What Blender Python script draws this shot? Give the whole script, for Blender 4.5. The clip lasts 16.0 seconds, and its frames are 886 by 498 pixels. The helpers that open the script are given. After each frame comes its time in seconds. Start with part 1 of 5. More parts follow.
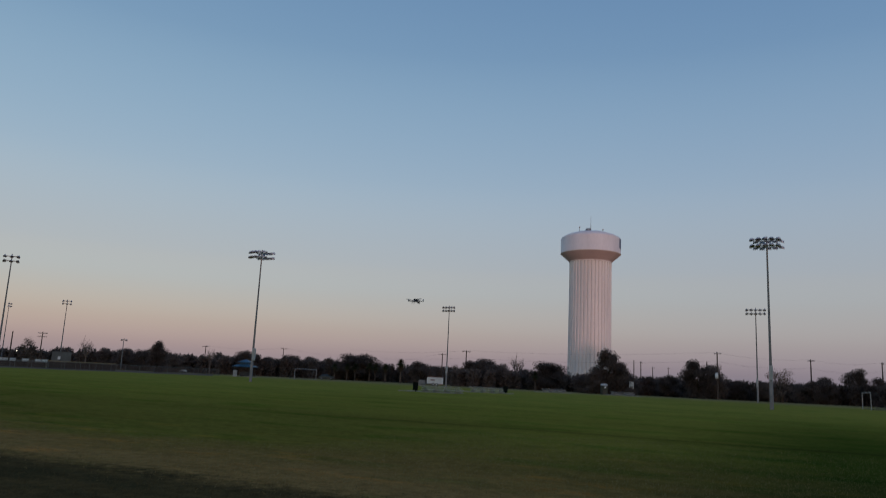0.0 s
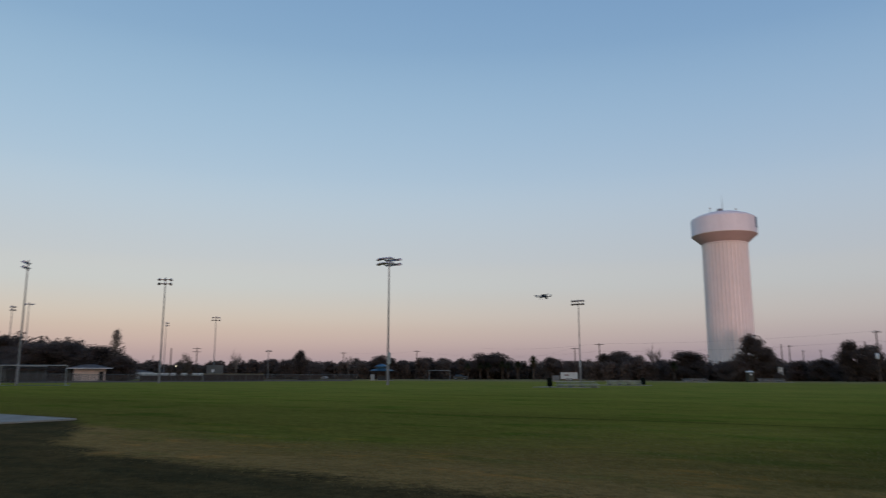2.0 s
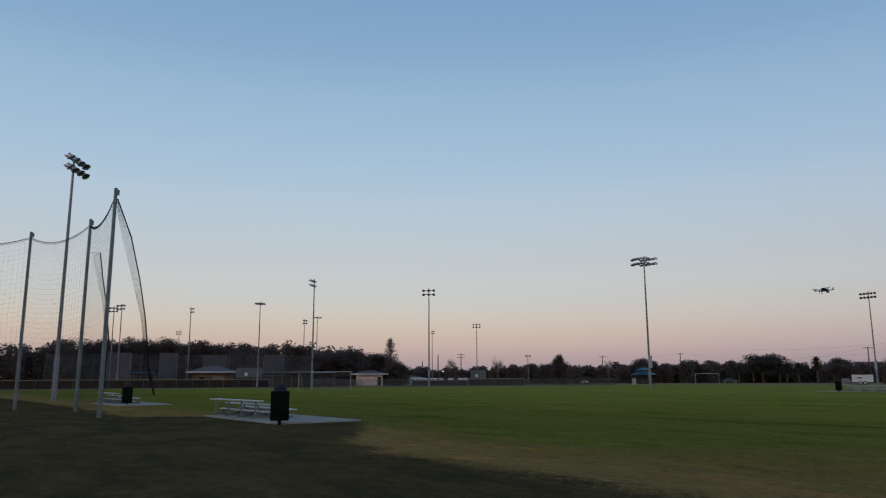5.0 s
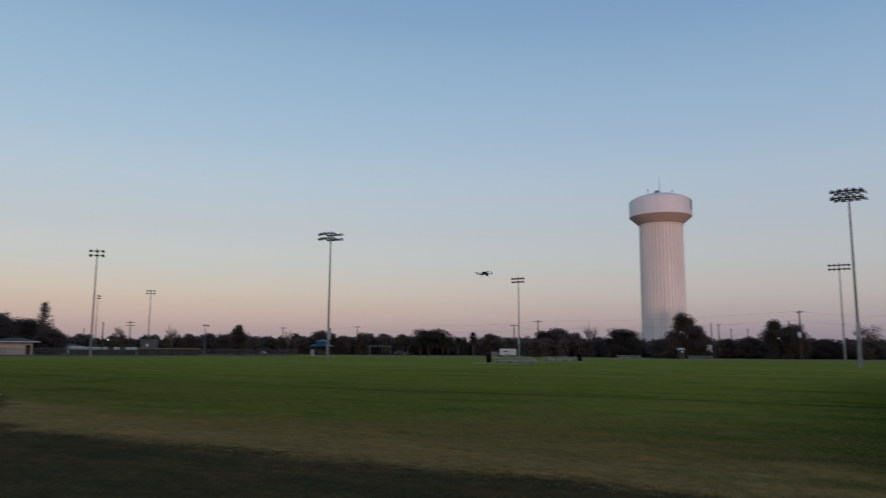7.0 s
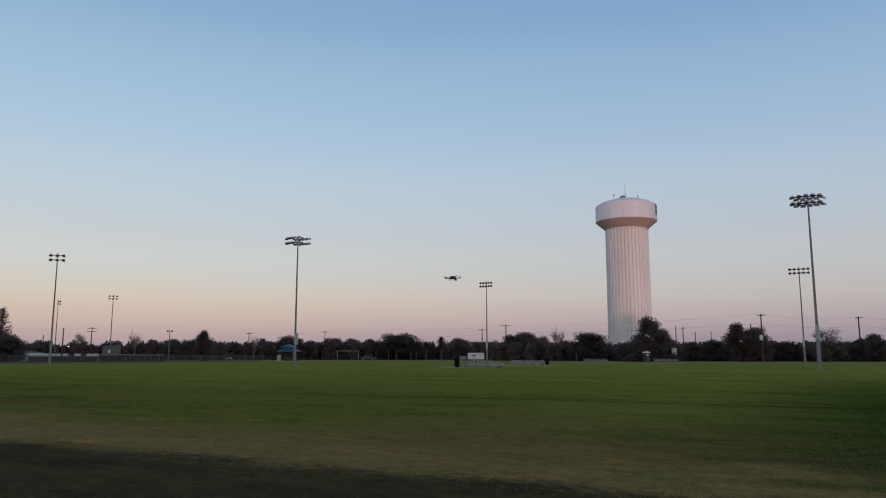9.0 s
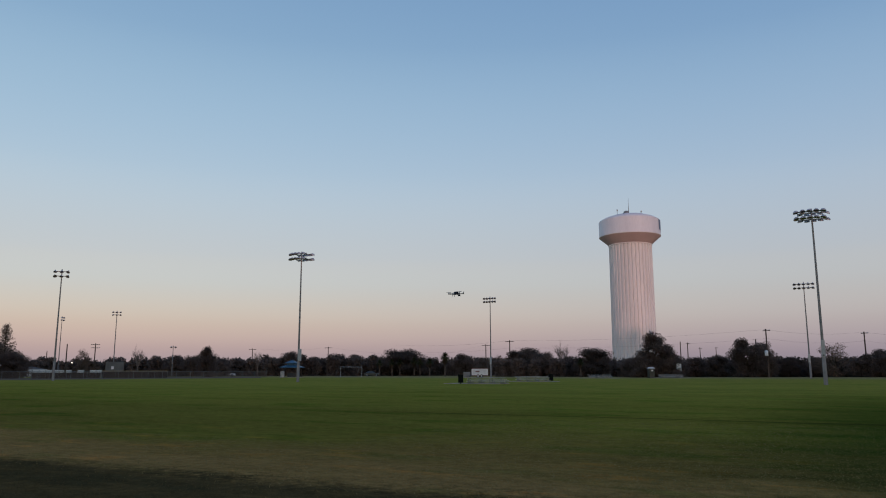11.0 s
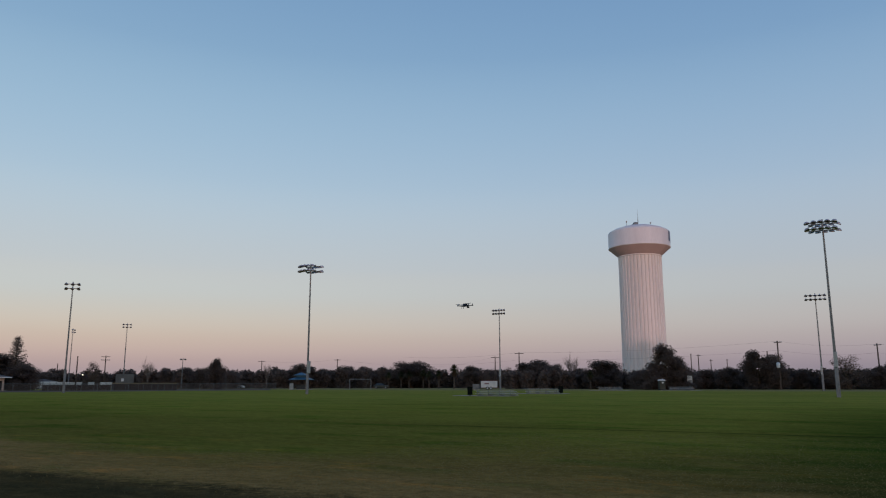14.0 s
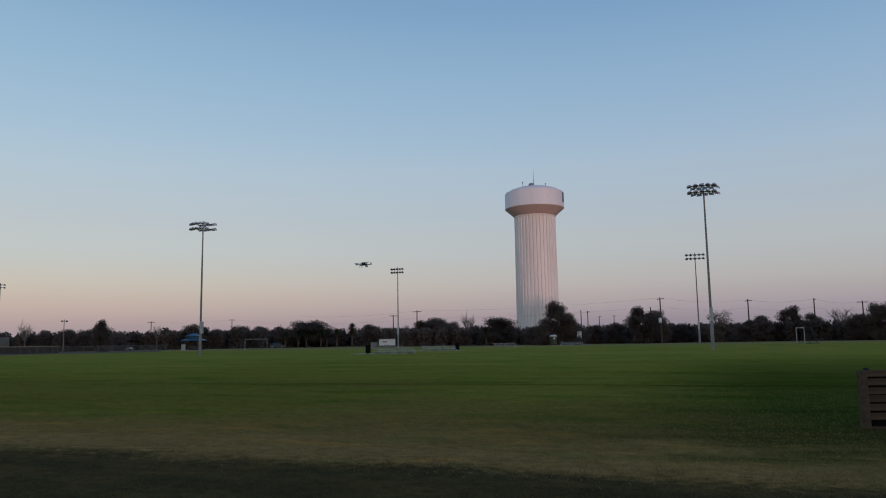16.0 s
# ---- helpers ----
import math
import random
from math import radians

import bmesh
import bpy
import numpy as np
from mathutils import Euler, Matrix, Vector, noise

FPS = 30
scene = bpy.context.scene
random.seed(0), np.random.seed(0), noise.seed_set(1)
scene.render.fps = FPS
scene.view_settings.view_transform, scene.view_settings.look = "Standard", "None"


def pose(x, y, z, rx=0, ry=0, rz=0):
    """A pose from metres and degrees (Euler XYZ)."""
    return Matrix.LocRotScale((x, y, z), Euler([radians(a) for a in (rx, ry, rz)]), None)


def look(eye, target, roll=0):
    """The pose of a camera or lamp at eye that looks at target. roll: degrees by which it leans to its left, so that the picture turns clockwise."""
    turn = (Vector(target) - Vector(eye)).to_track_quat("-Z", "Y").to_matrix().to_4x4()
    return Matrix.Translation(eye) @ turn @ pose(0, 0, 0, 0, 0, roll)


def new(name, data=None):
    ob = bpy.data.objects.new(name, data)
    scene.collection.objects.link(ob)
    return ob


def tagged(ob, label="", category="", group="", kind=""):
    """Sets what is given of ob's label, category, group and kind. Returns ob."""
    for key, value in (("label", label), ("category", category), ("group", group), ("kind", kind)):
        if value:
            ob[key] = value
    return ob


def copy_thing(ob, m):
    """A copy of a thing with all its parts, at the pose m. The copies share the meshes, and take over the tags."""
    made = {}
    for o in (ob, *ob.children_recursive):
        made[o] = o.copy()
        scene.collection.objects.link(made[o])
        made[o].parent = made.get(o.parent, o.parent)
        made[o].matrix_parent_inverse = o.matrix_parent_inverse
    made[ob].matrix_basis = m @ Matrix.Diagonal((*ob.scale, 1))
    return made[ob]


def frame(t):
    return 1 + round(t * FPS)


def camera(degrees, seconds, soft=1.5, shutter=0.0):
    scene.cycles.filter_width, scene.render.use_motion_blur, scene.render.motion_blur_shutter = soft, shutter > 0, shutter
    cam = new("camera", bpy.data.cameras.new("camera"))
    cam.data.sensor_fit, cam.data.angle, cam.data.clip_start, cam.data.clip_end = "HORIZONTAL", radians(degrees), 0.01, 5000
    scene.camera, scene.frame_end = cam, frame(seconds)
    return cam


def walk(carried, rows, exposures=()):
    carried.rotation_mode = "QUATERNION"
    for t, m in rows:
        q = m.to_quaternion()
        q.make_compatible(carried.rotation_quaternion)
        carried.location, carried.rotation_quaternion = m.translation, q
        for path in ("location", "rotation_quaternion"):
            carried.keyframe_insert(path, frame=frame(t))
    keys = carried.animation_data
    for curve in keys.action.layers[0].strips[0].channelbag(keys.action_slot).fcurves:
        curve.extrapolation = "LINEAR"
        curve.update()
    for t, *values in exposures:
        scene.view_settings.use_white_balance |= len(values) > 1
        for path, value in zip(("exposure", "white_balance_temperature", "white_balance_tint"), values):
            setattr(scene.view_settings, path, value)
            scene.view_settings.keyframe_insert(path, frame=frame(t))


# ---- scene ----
cam = camera(62.21, 16.0, soft=1.05, shutter=0.35)
PATH = [
    (0, 0, 0, 1.3, 100.15, -2.67, -3.16),
    (0.2, 0, 0, 1.3, 98.12, -2.06, -2.62),
    (0.5, 0, 0, 1.3, 95.29, -1.34, -1.56),
    (0.7, 0, 0, 1.3, 95.59, -1.29, -2.20),
    (1, 0, 0, 1.3, 97.09, -1.79, -2.61),
    (1.2, 0, 0, 1.3, 98.82, -0.55, -0.63),
    (1.5, 0, 0, 1.3, 98.40, 0.91, 0.47),
    (1.7, 0, 0, 1.3, 98.61, 1.68, 2.48),
    (2, 0, 0, 1.3, 99.74, -0.02, 7.06),
    (2.2, 0, 0, 1.3, 99.77, -1.27, 9.16),
    (2.5, 0, 0, 1.3, 98.80, 1.02, 10.69),
    (2.7, 0, 0, 1.3, 99.18, 0.97, 10.82),
    (3, 0, 0, 1.3, 101.02, 1.03, 12.26),
    (3.5, 0, 0, 1.3, 101.12, 1.02, 17.38),
    (3.7, 0, 0, 1.3, 100.95, 0.84, 21.02),
    (4.7, 0, 0, 1.3, 100.38, 0.52, 27.57),
    (5.8, 0, 0, 1.3, 99.27, -0.23, 21.53),
    (6, 0, 0, 1.3, 101.05, -0.03, 20.06),
    (6.3, 0, 0, 1.3, 100.89, 0.18, 15.17),
    (6.5, 0, 0, 1.3, 99.77, 0.08, 11.01),
    (7, 0, 0, 1.3, 97.91, -0.33, 2.46),
    (7.2, 0, 0, 1.3, 97.22, -0.24, 0.14),
    (7.5, 0, 0, 1.3, 96.18, -0.39, -0.67),
    (8, 0, 0, 1.3, 96.69, -0.09, -0.37),
    (8.5, 0, 0, 1.3, 97.70, -0.10, 0.22),
    (9, 0, 0, 1.3, 98.26, 0.02, -0.00),
    (9.2, 0, 0, 1.3, 98.24, 0.10, -0.32),
    (11.3, 0, 0, 1.3, 100.01, -0.01, 0.55),
    (11.5, 0, 0, 1.3, 100.28, -0.38, 0.99),
    (12, 0, 0, 1.3, 100.07, -0.58, 1.43),
    (12.5, 0, 0, 1.3, 99.96, -0.41, 1.78),
    (13, 0, 0, 1.3, 100.16, -0.08, 2.27),
    (13.5, 0, 0, 1.3, 100.41, 0.07, 1.94),
    (14, 0, 0, 1.3, 100.40, 0.08, 0.99),
    (14.5, 0, 0, 1.3, 100.01, 0.05, -1.88),
    (15, 0, 0, 1.3, 99.69, 0.27, -4.55),
    (15.5, 0, 0, 1.3, 98.85, 0.61, -6.44),
    (16, 0, 0, 1.3, 97.13, 0.92, -6.86),
]
EXPOSURES = [(0.0, -0.33, 6350, 9), (0.5, -0.05, 6350, 7), (1.0, 0.08, 6450, 10), (1.5, -0.05, 6500, 10), (2.0, -0.02, 6500, 10), (3.0, 0.0, 6450, 10), (3.5, -0.15, 6150, 10), (5.8, 0.02, 6500, 10), (6.5, -0.12, 6450, 10), (7.5, -0.02, 6500, 10), (9.0, 0.06, 6480, 10), (11.3, -0.03, 6500, 10), (12.5, -0.04, 6500, 10), (16.0, -0.08, 6300, 7)]
SKY_STRENGTH, SUN_STRENGTH = 1.0, 0.95
SKY_NORTH = [(0.0, (0.345, 0.285, 0.32)), (0.035, (0.502, 0.387, 0.367)), (0.068, (0.585, 0.503, 0.438)), (0.11, (0.55, 0.562, 0.55)), (0.15, (0.515, 0.555, 0.585)), (0.26, (0.40, 0.53, 0.655)), (0.42, (0.238, 0.392, 0.575)), (0.75, (0.10, 0.20, 0.42))]
SKY_EAST = [(0.0, (0.23, 0.21, 0.262)), (0.035, (0.342, 0.30, 0.342)), (0.068, (0.435, 0.405, 0.418)), (0.11, (0.455, 0.468, 0.49)), (0.15, (0.438, 0.48, 0.535)), (0.26, (0.35, 0.465, 0.605)), (0.42, (0.20, 0.342, 0.54)), (0.75, (0.09, 0.18, 0.40))]
TURF_BANDS = [(0.0, (0.335, 0.198, 0.070)), (0.0375, (0.335, 0.198, 0.068)), (0.0525, (0.225, 0.145, 0.040)), (0.081, (0.208, 0.180, 0.031)), (0.15, (0.228, 0.204, 0.034)), (0.285, (0.268, 0.243, 0.044)), (0.62, (0.28, 0.245, 0.050)), (0.76, (0.29, 0.215, 0.095))]
SKY_WEST = [(0.0, (0.90, 0.49, 0.37)), (0.05, (1.05, 0.65, 0.50)), (0.15, (0.85, 0.705, 0.61)), (0.3, (0.58, 0.63, 0.68)), (0.5, (0.28, 0.44, 0.62)), (0.75, (0.10, 0.20, 0.42))]
# eye at the origin of the plan; y ahead, x to the right; metres
walk(cam, [(t, pose(*p)) for t, *p in PATH], EXPOSURES)

# ---- sky, sun ----
SUN_ELEVATION, SUN_AZIMUTH = 0.7, 166.0     # low sun behind the viewer
world = bpy.data.worlds.new("evening_sky")
scene.world = world
world.use_nodes = True
wn, wl = world.node_tree.nodes, world.node_tree.links
wn.clear()


def ramp_node(nodes, stops, mode="LINEAR"):
    r = nodes.new("ShaderNodeValToRGB")
    r.color_ramp.interpolation = mode
    e = r.color_ramp.elements
    while len(e) < len(stops):
        e.new(0.5)
    for el, (p, c) in zip(e, stops):
        el.position, el.color = p, (*c, 1)
    return r


def build_sky():
    tc = wn.new("ShaderNodeTexCoord")
    sep = wn.new("ShaderNodeSeparateXYZ")
    wl.new(tc.outputs["Generated"], sep.inputs[0])
    east = ramp_node(wn, SKY_EAST, "CARDINAL")
    north = ramp_node(wn, SKY_NORTH, "CARDINAL")
    wl.new(sep.outputs["Z"], east.inputs[0])
    wl.new(sep.outputs["Z"], north.inputs[0])
    side = wn.new("ShaderNodeMapRange")
    side.interpolation_type = "SMOOTHSTEP"
    side.inputs["From Min"].default_value, side.inputs["From Max"].default_value = -0.6, 0.6
    wl.new(sep.outputs["X"], side.inputs["Value"])
    mix = wn.new("ShaderNodeMix")
    mix.data_type = "RGBA"
    wl.new(side.outputs[0], mix.inputs[0])
    wl.new(north.outputs[0], mix.inputs[6])
    wl.new(east.outputs[0], mix.inputs[7])
    west = ramp_node(wn, SKY_WEST, "CARDINAL")
    wl.new(sep.outputs["Z"], west.inputs[0])
    back = wn.new("ShaderNodeMapRange")
    back.interpolation_type = "SMOOTHSTEP"
    back.inputs["From Min"].default_value, back.inputs["From Max"].default_value = 0.05, -0.85
    wl.new(sep.outputs["Y"], back.inputs["Value"])
    dusk = wn.new("ShaderNodeMix")
    dusk.data_type = "RGBA"
    wl.new(back.outputs[0], dusk.inputs[0])
    wl.new(mix.outputs[2], dusk.inputs[6])
    wl.new(west.outputs[0], dusk.inputs[7])
    nishita = wn.new("ShaderNodeTexSky")
    nishita.sky_type, nishita.sun_disc = "NISHITA", False
    nishita.sun_elevation, nishita.sun_rotation = radians(SUN_ELEVATION), radians(SUN_AZIMUTH)
    add = wn.new("ShaderNodeMix")
    add.data_type, add.blend_type = "RGBA", "ADD"
    add.inputs[0].default_value = 0.03
    wl.new(dusk.outputs[2], add.inputs[6])
    wl.new(nishita.outputs[0], add.inputs[7])
    bg = wn.new("ShaderNodeBackground")
    bg.inputs["Strength"].default_value = SKY_STRENGTH
    wl.new(add.outputs[2], bg.inputs[0])
    out = wn.new("ShaderNodeOutputWorld")
    wl.new(bg.outputs[0], out.inputs[0])


build_sky()
sun = new("sun", bpy.data.lights.new("sun", "SUN"))
sun.data.energy, sun.data.angle, sun.data.color = SUN_STRENGTH, radians(0.6), (1.0, 0.57, 0.50)
_a, _e = radians(SUN_AZIMUTH), radians(SUN_ELEVATION)
sun.matrix_world = look((0, 0, 60), Vector((0, 0, 60)) - Vector((math.sin(_a) * math.cos(_e), math.cos(_a) * math.cos(_e), math.sin(_e))))


# ---- materials ----
def material(name, base, dark, scale=4.0, rough=0.7, metal=0.0, bump=0.15, fine=60.0, stretch=(1, 1, 1), per_piece=0.0):
    """Two tones mixed by broad and fine noise, with relief."""
    m = bpy.data.materials.new(name)
    m.use_nodes = True
    n, l = m.node_tree.nodes, m.node_tree.links
    b = n["Principled BSDF"]
    tc = n.new("ShaderNodeTexCoord")
    mp = n.new("ShaderNodeMapping")
    mp.inputs["Scale"].default_value = stretch
    l.new(tc.outputs["Object"], mp.inputs[0])
    broad, grain = n.new("ShaderNodeTexNoise"), n.new("ShaderNodeTexNoise")
    broad.inputs["Scale"].default_value, broad.inputs["Detail"].default_value = scale, 5
    grain.inputs["Scale"].default_value, grain.inputs["Detail"].default_value = fine, 3
    l.new(mp.outputs[0], broad.inputs[0])
    l.new(mp.outputs[0], grain.inputs[0])
    mean = n.new("ShaderNodeMath")
    mean.operation = "MULTIPLY_ADD"
    mean.inputs[1].default_value = 0.35
    l.new(grain.outputs[0], mean.inputs[0])
    l.new(broad.outputs[0], mean.inputs[2])
    r = ramp_node(n, [(0.45, dark), (0.85, base)])
    l.new(mean.outputs[0], r.inputs[0])
    colour = r.outputs[0]
    if per_piece:
        info = n.new("ShaderNodeObjectInfo")
        hv = n.new("ShaderNodeHueSaturation")
        mr = n.new("ShaderNodeMapRange")
        mr.inputs["To Min"].default_value, mr.inputs["To Max"].default_value = 1 - per_piece, 1 + per_piece
        l.new(info.outputs["Random"], mr.inputs[0])
        l.new(mr.outputs[0], hv.inputs["Value"])
        l.new(colour, hv.inputs["Color"])
        colour = hv.outputs[0]
    l.new(colour, b.inputs["Base Color"])
    b.inputs["Roughness"].default_value, b.inputs["Metallic"].default_value = rough, metal
    if rough > 0.8:
        b.inputs["Specular IOR Level"].default_value = 0.0
    bp = n.new("ShaderNodeBump")
    bp.inputs["Strength"].default_value, bp.inputs["Distance"].default_value = bump, 0.02
    l.new(grain.outputs[0], bp.inputs["Height"])
    l.new(bp.outputs[0], b.inputs["Normal"])
    return m


def leaf_material(name, light, dark):
    m = bpy.data.materials.new(name)
    m.use_nodes = True
    n, l = m.node_tree.nodes, m.node_tree.links
    b = n["Principled BSDF"]
    g = n.new("ShaderNodeNewGeometry")
    r = ramp_node(n, [(0.0, dark), (1.0, light)])
    l.new(g.outputs["Random Per Island"], r.inputs[0])
    info = n.new("ShaderNodeObjectInfo")
    hv = n.new("ShaderNodeHueSaturation")
    mr = n.new("ShaderNodeMapRange")
    mr.inputs["To Min"].default_value, mr.inputs["To Max"].default_value = 0.7, 1.25
    l.new(info.outputs["Random"], mr.inputs[0])
    l.new(mr.outputs[0], hv.inputs["Value"])
    l.new(r.outputs[0], hv.inputs["Color"])
    l.new(hv.outputs[0], b.inputs["Base Color"])
    b.inputs["Roughness"].default_value = 0.65
    b.inputs["Specular IOR Level"].default_value = 0.05
    thin, both = n.new("ShaderNodeBsdfTranslucent"), n.new("ShaderNodeMixShader")
    both.inputs[0].default_value = 0.45
    l.new(hv.outputs[0], thin.inputs["Color"])
    l.new(b.outputs[0], both.inputs[1])
    l.new(thin.outputs[0], both.inputs[2])
    l.new(both.outputs[0], n["Material Output"].inputs["Surface"])
    return m


FIELD_TURN = 27.0      # the pitch lies turned by this much to the viewer


def ground_material():
    """Mown turf: worn dry strip along the near side, shade painted dark before it, faint mower bands beyond."""
    m = bpy.data.materials.new("mown_turf")
    m.use_nodes = True
    n, l = m.node_tree.nodes, m.node_tree.links
    b = n["Principled BSDF"]
    g = n.new("ShaderNodeNewGeometry")
    mp = n.new("ShaderNodeMapping")
    mp.inputs["Rotation"].default_value = (0, 0, radians(FIELD_TURN))
    l.new(g.outputs["Position"], mp.inputs[0])

    def noise_at(scale, detail, stretch=(1, 1, 1)):
        s = n.new("ShaderNodeMapping")
        s.inputs["Scale"].default_value = stretch
        l.new(mp.outputs[0], s.inputs[0])
        t = n.new("ShaderNodeTexNoise")
        t.inputs["Scale"].default_value, t.inputs["Detail"].default_value = scale, detail
        t.inputs["Roughness"].default_value = 0.65
        l.new(s.outputs[0], t.inputs[0])
        return t.outputs[0]

    def calc(op, a, c, d=None):
        k = n.new("ShaderNodeMath")
        k.operation = op
        for i, v in enumerate((a, c, d)):
            if v is None:
                continue
            if isinstance(v, (int, float)):
                k.inputs[i].default_value = v
            else:
                l.new(v, k.inputs[i])
        return k.outputs[0]

    def blend(f, a, c, mode="MIX"):
        k = n.new("ShaderNodeMix")
        k.data_type, k.blend_type = "RGBA", mode
        if isinstance(f, (int, float)):
            k.inputs[0].default_value = f
        else:
            l.new(f, k.inputs[0])
        for i, v in ((6, a), (7, c)):
            if isinstance(v, tuple):
                k.inputs[i].default_value = (*v, 1)
            else:
                l.new(v, k.inputs[i])
        return k.outputs[2]

    sep = n.new("ShaderNodeSeparateXYZ")
    l.new(mp.outputs[0], sep.inputs[0])
    mottle = noise_at(2.3, 4, (0.6, 1, 1))
    wide, patch, tuft, fine = noise_at(0.10, 3, (0.5, 1, 1)), noise_at(0.9, 5, (0.5, 1, 1)), noise_at(6, 4), noise_at(38, 3)
    wob = calc("MULTIPLY_ADD", wide, 6.0, calc("MULTIPLY_ADD", patch, 4.5, -5.2))
    left = n.new("ShaderNodeMapRange")
    left.interpolation_type = "SMOOTHSTEP"
    for key, val in (("From Min", -24), ("From Max", -11), ("To Min", -5.5), ("To Max", 0.0)):
        left.inputs[key].default_value = val
    l.new(sep.outputs["X"], left.inputs["Value"])
    beyond = n.new("ShaderNodeMapRange")
    beyond.interpolation_type = "SMOOTHSTEP"
    beyond.inputs["From Min"].default_value, beyond.inputs["From Max"].default_value = -30.0, -25.0
    l.new(sep.outputs["X"], beyond.inputs["Value"])
    shift = calc("MULTIPLY", left.outputs[0], beyond.outputs[0])
    across = calc("MULTIPLY", calc("ADD", calc("ADD", sep.outputs["Y"], shift), wob), 1 / 200)
    bands = ramp_node(n, TURF_BANDS)
    l.new(across, bands.inputs[0])
    mower = n.new("ShaderNodeTexWave")
    mower.bands_direction = "Y"
    mower.inputs["Scale"].default_value, mower.inputs["Distortion"].default_value = 0.045, 1.2
    l.new(mp.outputs[0], mower.inputs[0])
    tone = calc("MULTIPLY_ADD", mower.outputs[1], 0.07, calc("MULTIPLY_ADD", tuft, 1.2, calc("MULTIPLY_ADD", fine, 1.0, calc("MULTIPLY_ADD", mottle, 0.8, calc("MULTIPLY_ADD", wide, 0.55, -0.85)))))
    grey = n.new("ShaderNodeCombineColor")
    for i in range(3):
        l.new(tone, grey.inputs[i])
    col = blend(1.0, bands.outputs[0], grey.outputs[0], "MULTIPLY")
    # the mown green reaches closer west of the middle
    def smooth(src, lo, hi):
        k = n.new("ShaderNodeMapRange")
        k.interpolation_type = "SMOOTHSTEP"
        k.inputs["From Min"].default_value, k.inputs["From Max"].default_value = lo, hi
        l.new(src, k.inputs["Value"])
        return k.outputs[0]

    out = smooth(calc("ADD", sep.outputs["Y"], wob), 9.5, 12.0)
    west = smooth(sep.outputs["X"], -5.0, -10.0)
    close = smooth(sep.outputs["Y"], 30.0, 18.0)
    col = blend(calc("MULTIPLY", calc("MULTIPLY", calc("MULTIPLY", out, west), close), 0.85), col, blend(1.0, (0.185, 0.160, 0.029), grey.outputs[0], "MULTIPLY"))
    # greener, patchy clumps within the worn strip, and lush grass to the east
    clump = n.new("ShaderNodeMapRange")
    clump.interpolation_type = "SMOOTHSTEP"
    clump.inputs["From Min"].default_value, clump.inputs["From Max"].default_value = 0.50, 0.66
    l.new(noise_at(0.55, 6, (0.35, 1, 1)), clump.inputs["Value"])
    col = blend(calc("MULTIPLY", clump.outputs[0], 0.95), col, blend(1.0, col, (0.60, 0.82, 0.62), "MULTIPLY"))
    straw = n.new("ShaderNodeMapRange")
    straw.interpolation_type = "SMOOTHSTEP"
    straw.inputs["From Min"].default_value, straw.inputs["From Max"].default_value = 0.54, 0.70
    l.new(noise_at(1.3, 6, (0.4, 1, 1)), straw.inputs["Value"])
    dry = n.new("ShaderNodeMapRange")
    dry.interpolation_type = "SMOOTHSTEP"
    dry.inputs["From Min"].default_value, dry.inputs["From Max"].default_value = 19.0, 8.0
    l.new(sep.outputs["Y"], dry.inputs["Value"])
    col = blend(calc("MULTIPLY", calc("MULTIPLY", straw.outputs[0], dry.outputs[0]), 0.95), col, blend(1.0, col, (1.62, 1.24, 0.98), "MULTIPLY"))
    # turf darkens eastward: lush green plus lens corner falloff put into the colour
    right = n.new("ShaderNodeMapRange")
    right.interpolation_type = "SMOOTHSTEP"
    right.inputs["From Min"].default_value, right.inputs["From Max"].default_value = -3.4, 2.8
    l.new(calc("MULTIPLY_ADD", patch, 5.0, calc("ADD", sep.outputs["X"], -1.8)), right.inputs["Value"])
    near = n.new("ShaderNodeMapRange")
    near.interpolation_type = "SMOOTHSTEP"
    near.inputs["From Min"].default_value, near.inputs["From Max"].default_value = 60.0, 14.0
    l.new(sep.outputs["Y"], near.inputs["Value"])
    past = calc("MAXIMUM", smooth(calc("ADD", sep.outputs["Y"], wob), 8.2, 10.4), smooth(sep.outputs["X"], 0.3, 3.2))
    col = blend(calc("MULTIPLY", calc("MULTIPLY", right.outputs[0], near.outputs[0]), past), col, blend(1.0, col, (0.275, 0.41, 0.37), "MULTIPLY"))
    # shade before the worn strip painted as dark turf, with a clear edge along it
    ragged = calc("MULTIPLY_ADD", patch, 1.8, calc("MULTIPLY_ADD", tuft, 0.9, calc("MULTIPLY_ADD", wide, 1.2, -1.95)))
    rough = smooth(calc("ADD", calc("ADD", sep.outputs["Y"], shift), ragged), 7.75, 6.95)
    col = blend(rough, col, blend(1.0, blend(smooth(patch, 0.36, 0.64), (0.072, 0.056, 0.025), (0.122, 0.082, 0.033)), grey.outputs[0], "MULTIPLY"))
    # narrow ruts along the field, twenty metres out
    rut = n.new("ShaderNodeMapRange")
    rut.interpolation_type = "SMOOTHSTEP"
    rut.inputs["From Min"].default_value, rut.inputs["From Max"].default_value = 0.35, 0.0
    l.new(calc("ABSOLUTE", calc("SUBTRACT", sep.outputs["Y"], calc("MULTIPLY_ADD", wide, 2.0, 20.3)), 0), rut.inputs[0])
    col = blend(calc("MULTIPLY", calc("MULTIPLY", rut.outputs[0], smooth(sep.outputs["X"], -16.0, -9.0)), 0.6), col, (0.022, 0.026, 0.008))
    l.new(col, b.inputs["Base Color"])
    b.inputs["Roughness"].default_value, b.inputs["Specular IOR Level"].default_value = 1.0, 0.0
    bp = n.new("ShaderNodeBump")
    bp.inputs["Strength"].default_value, bp.inputs["Distance"].default_value = 0.6, 0.05
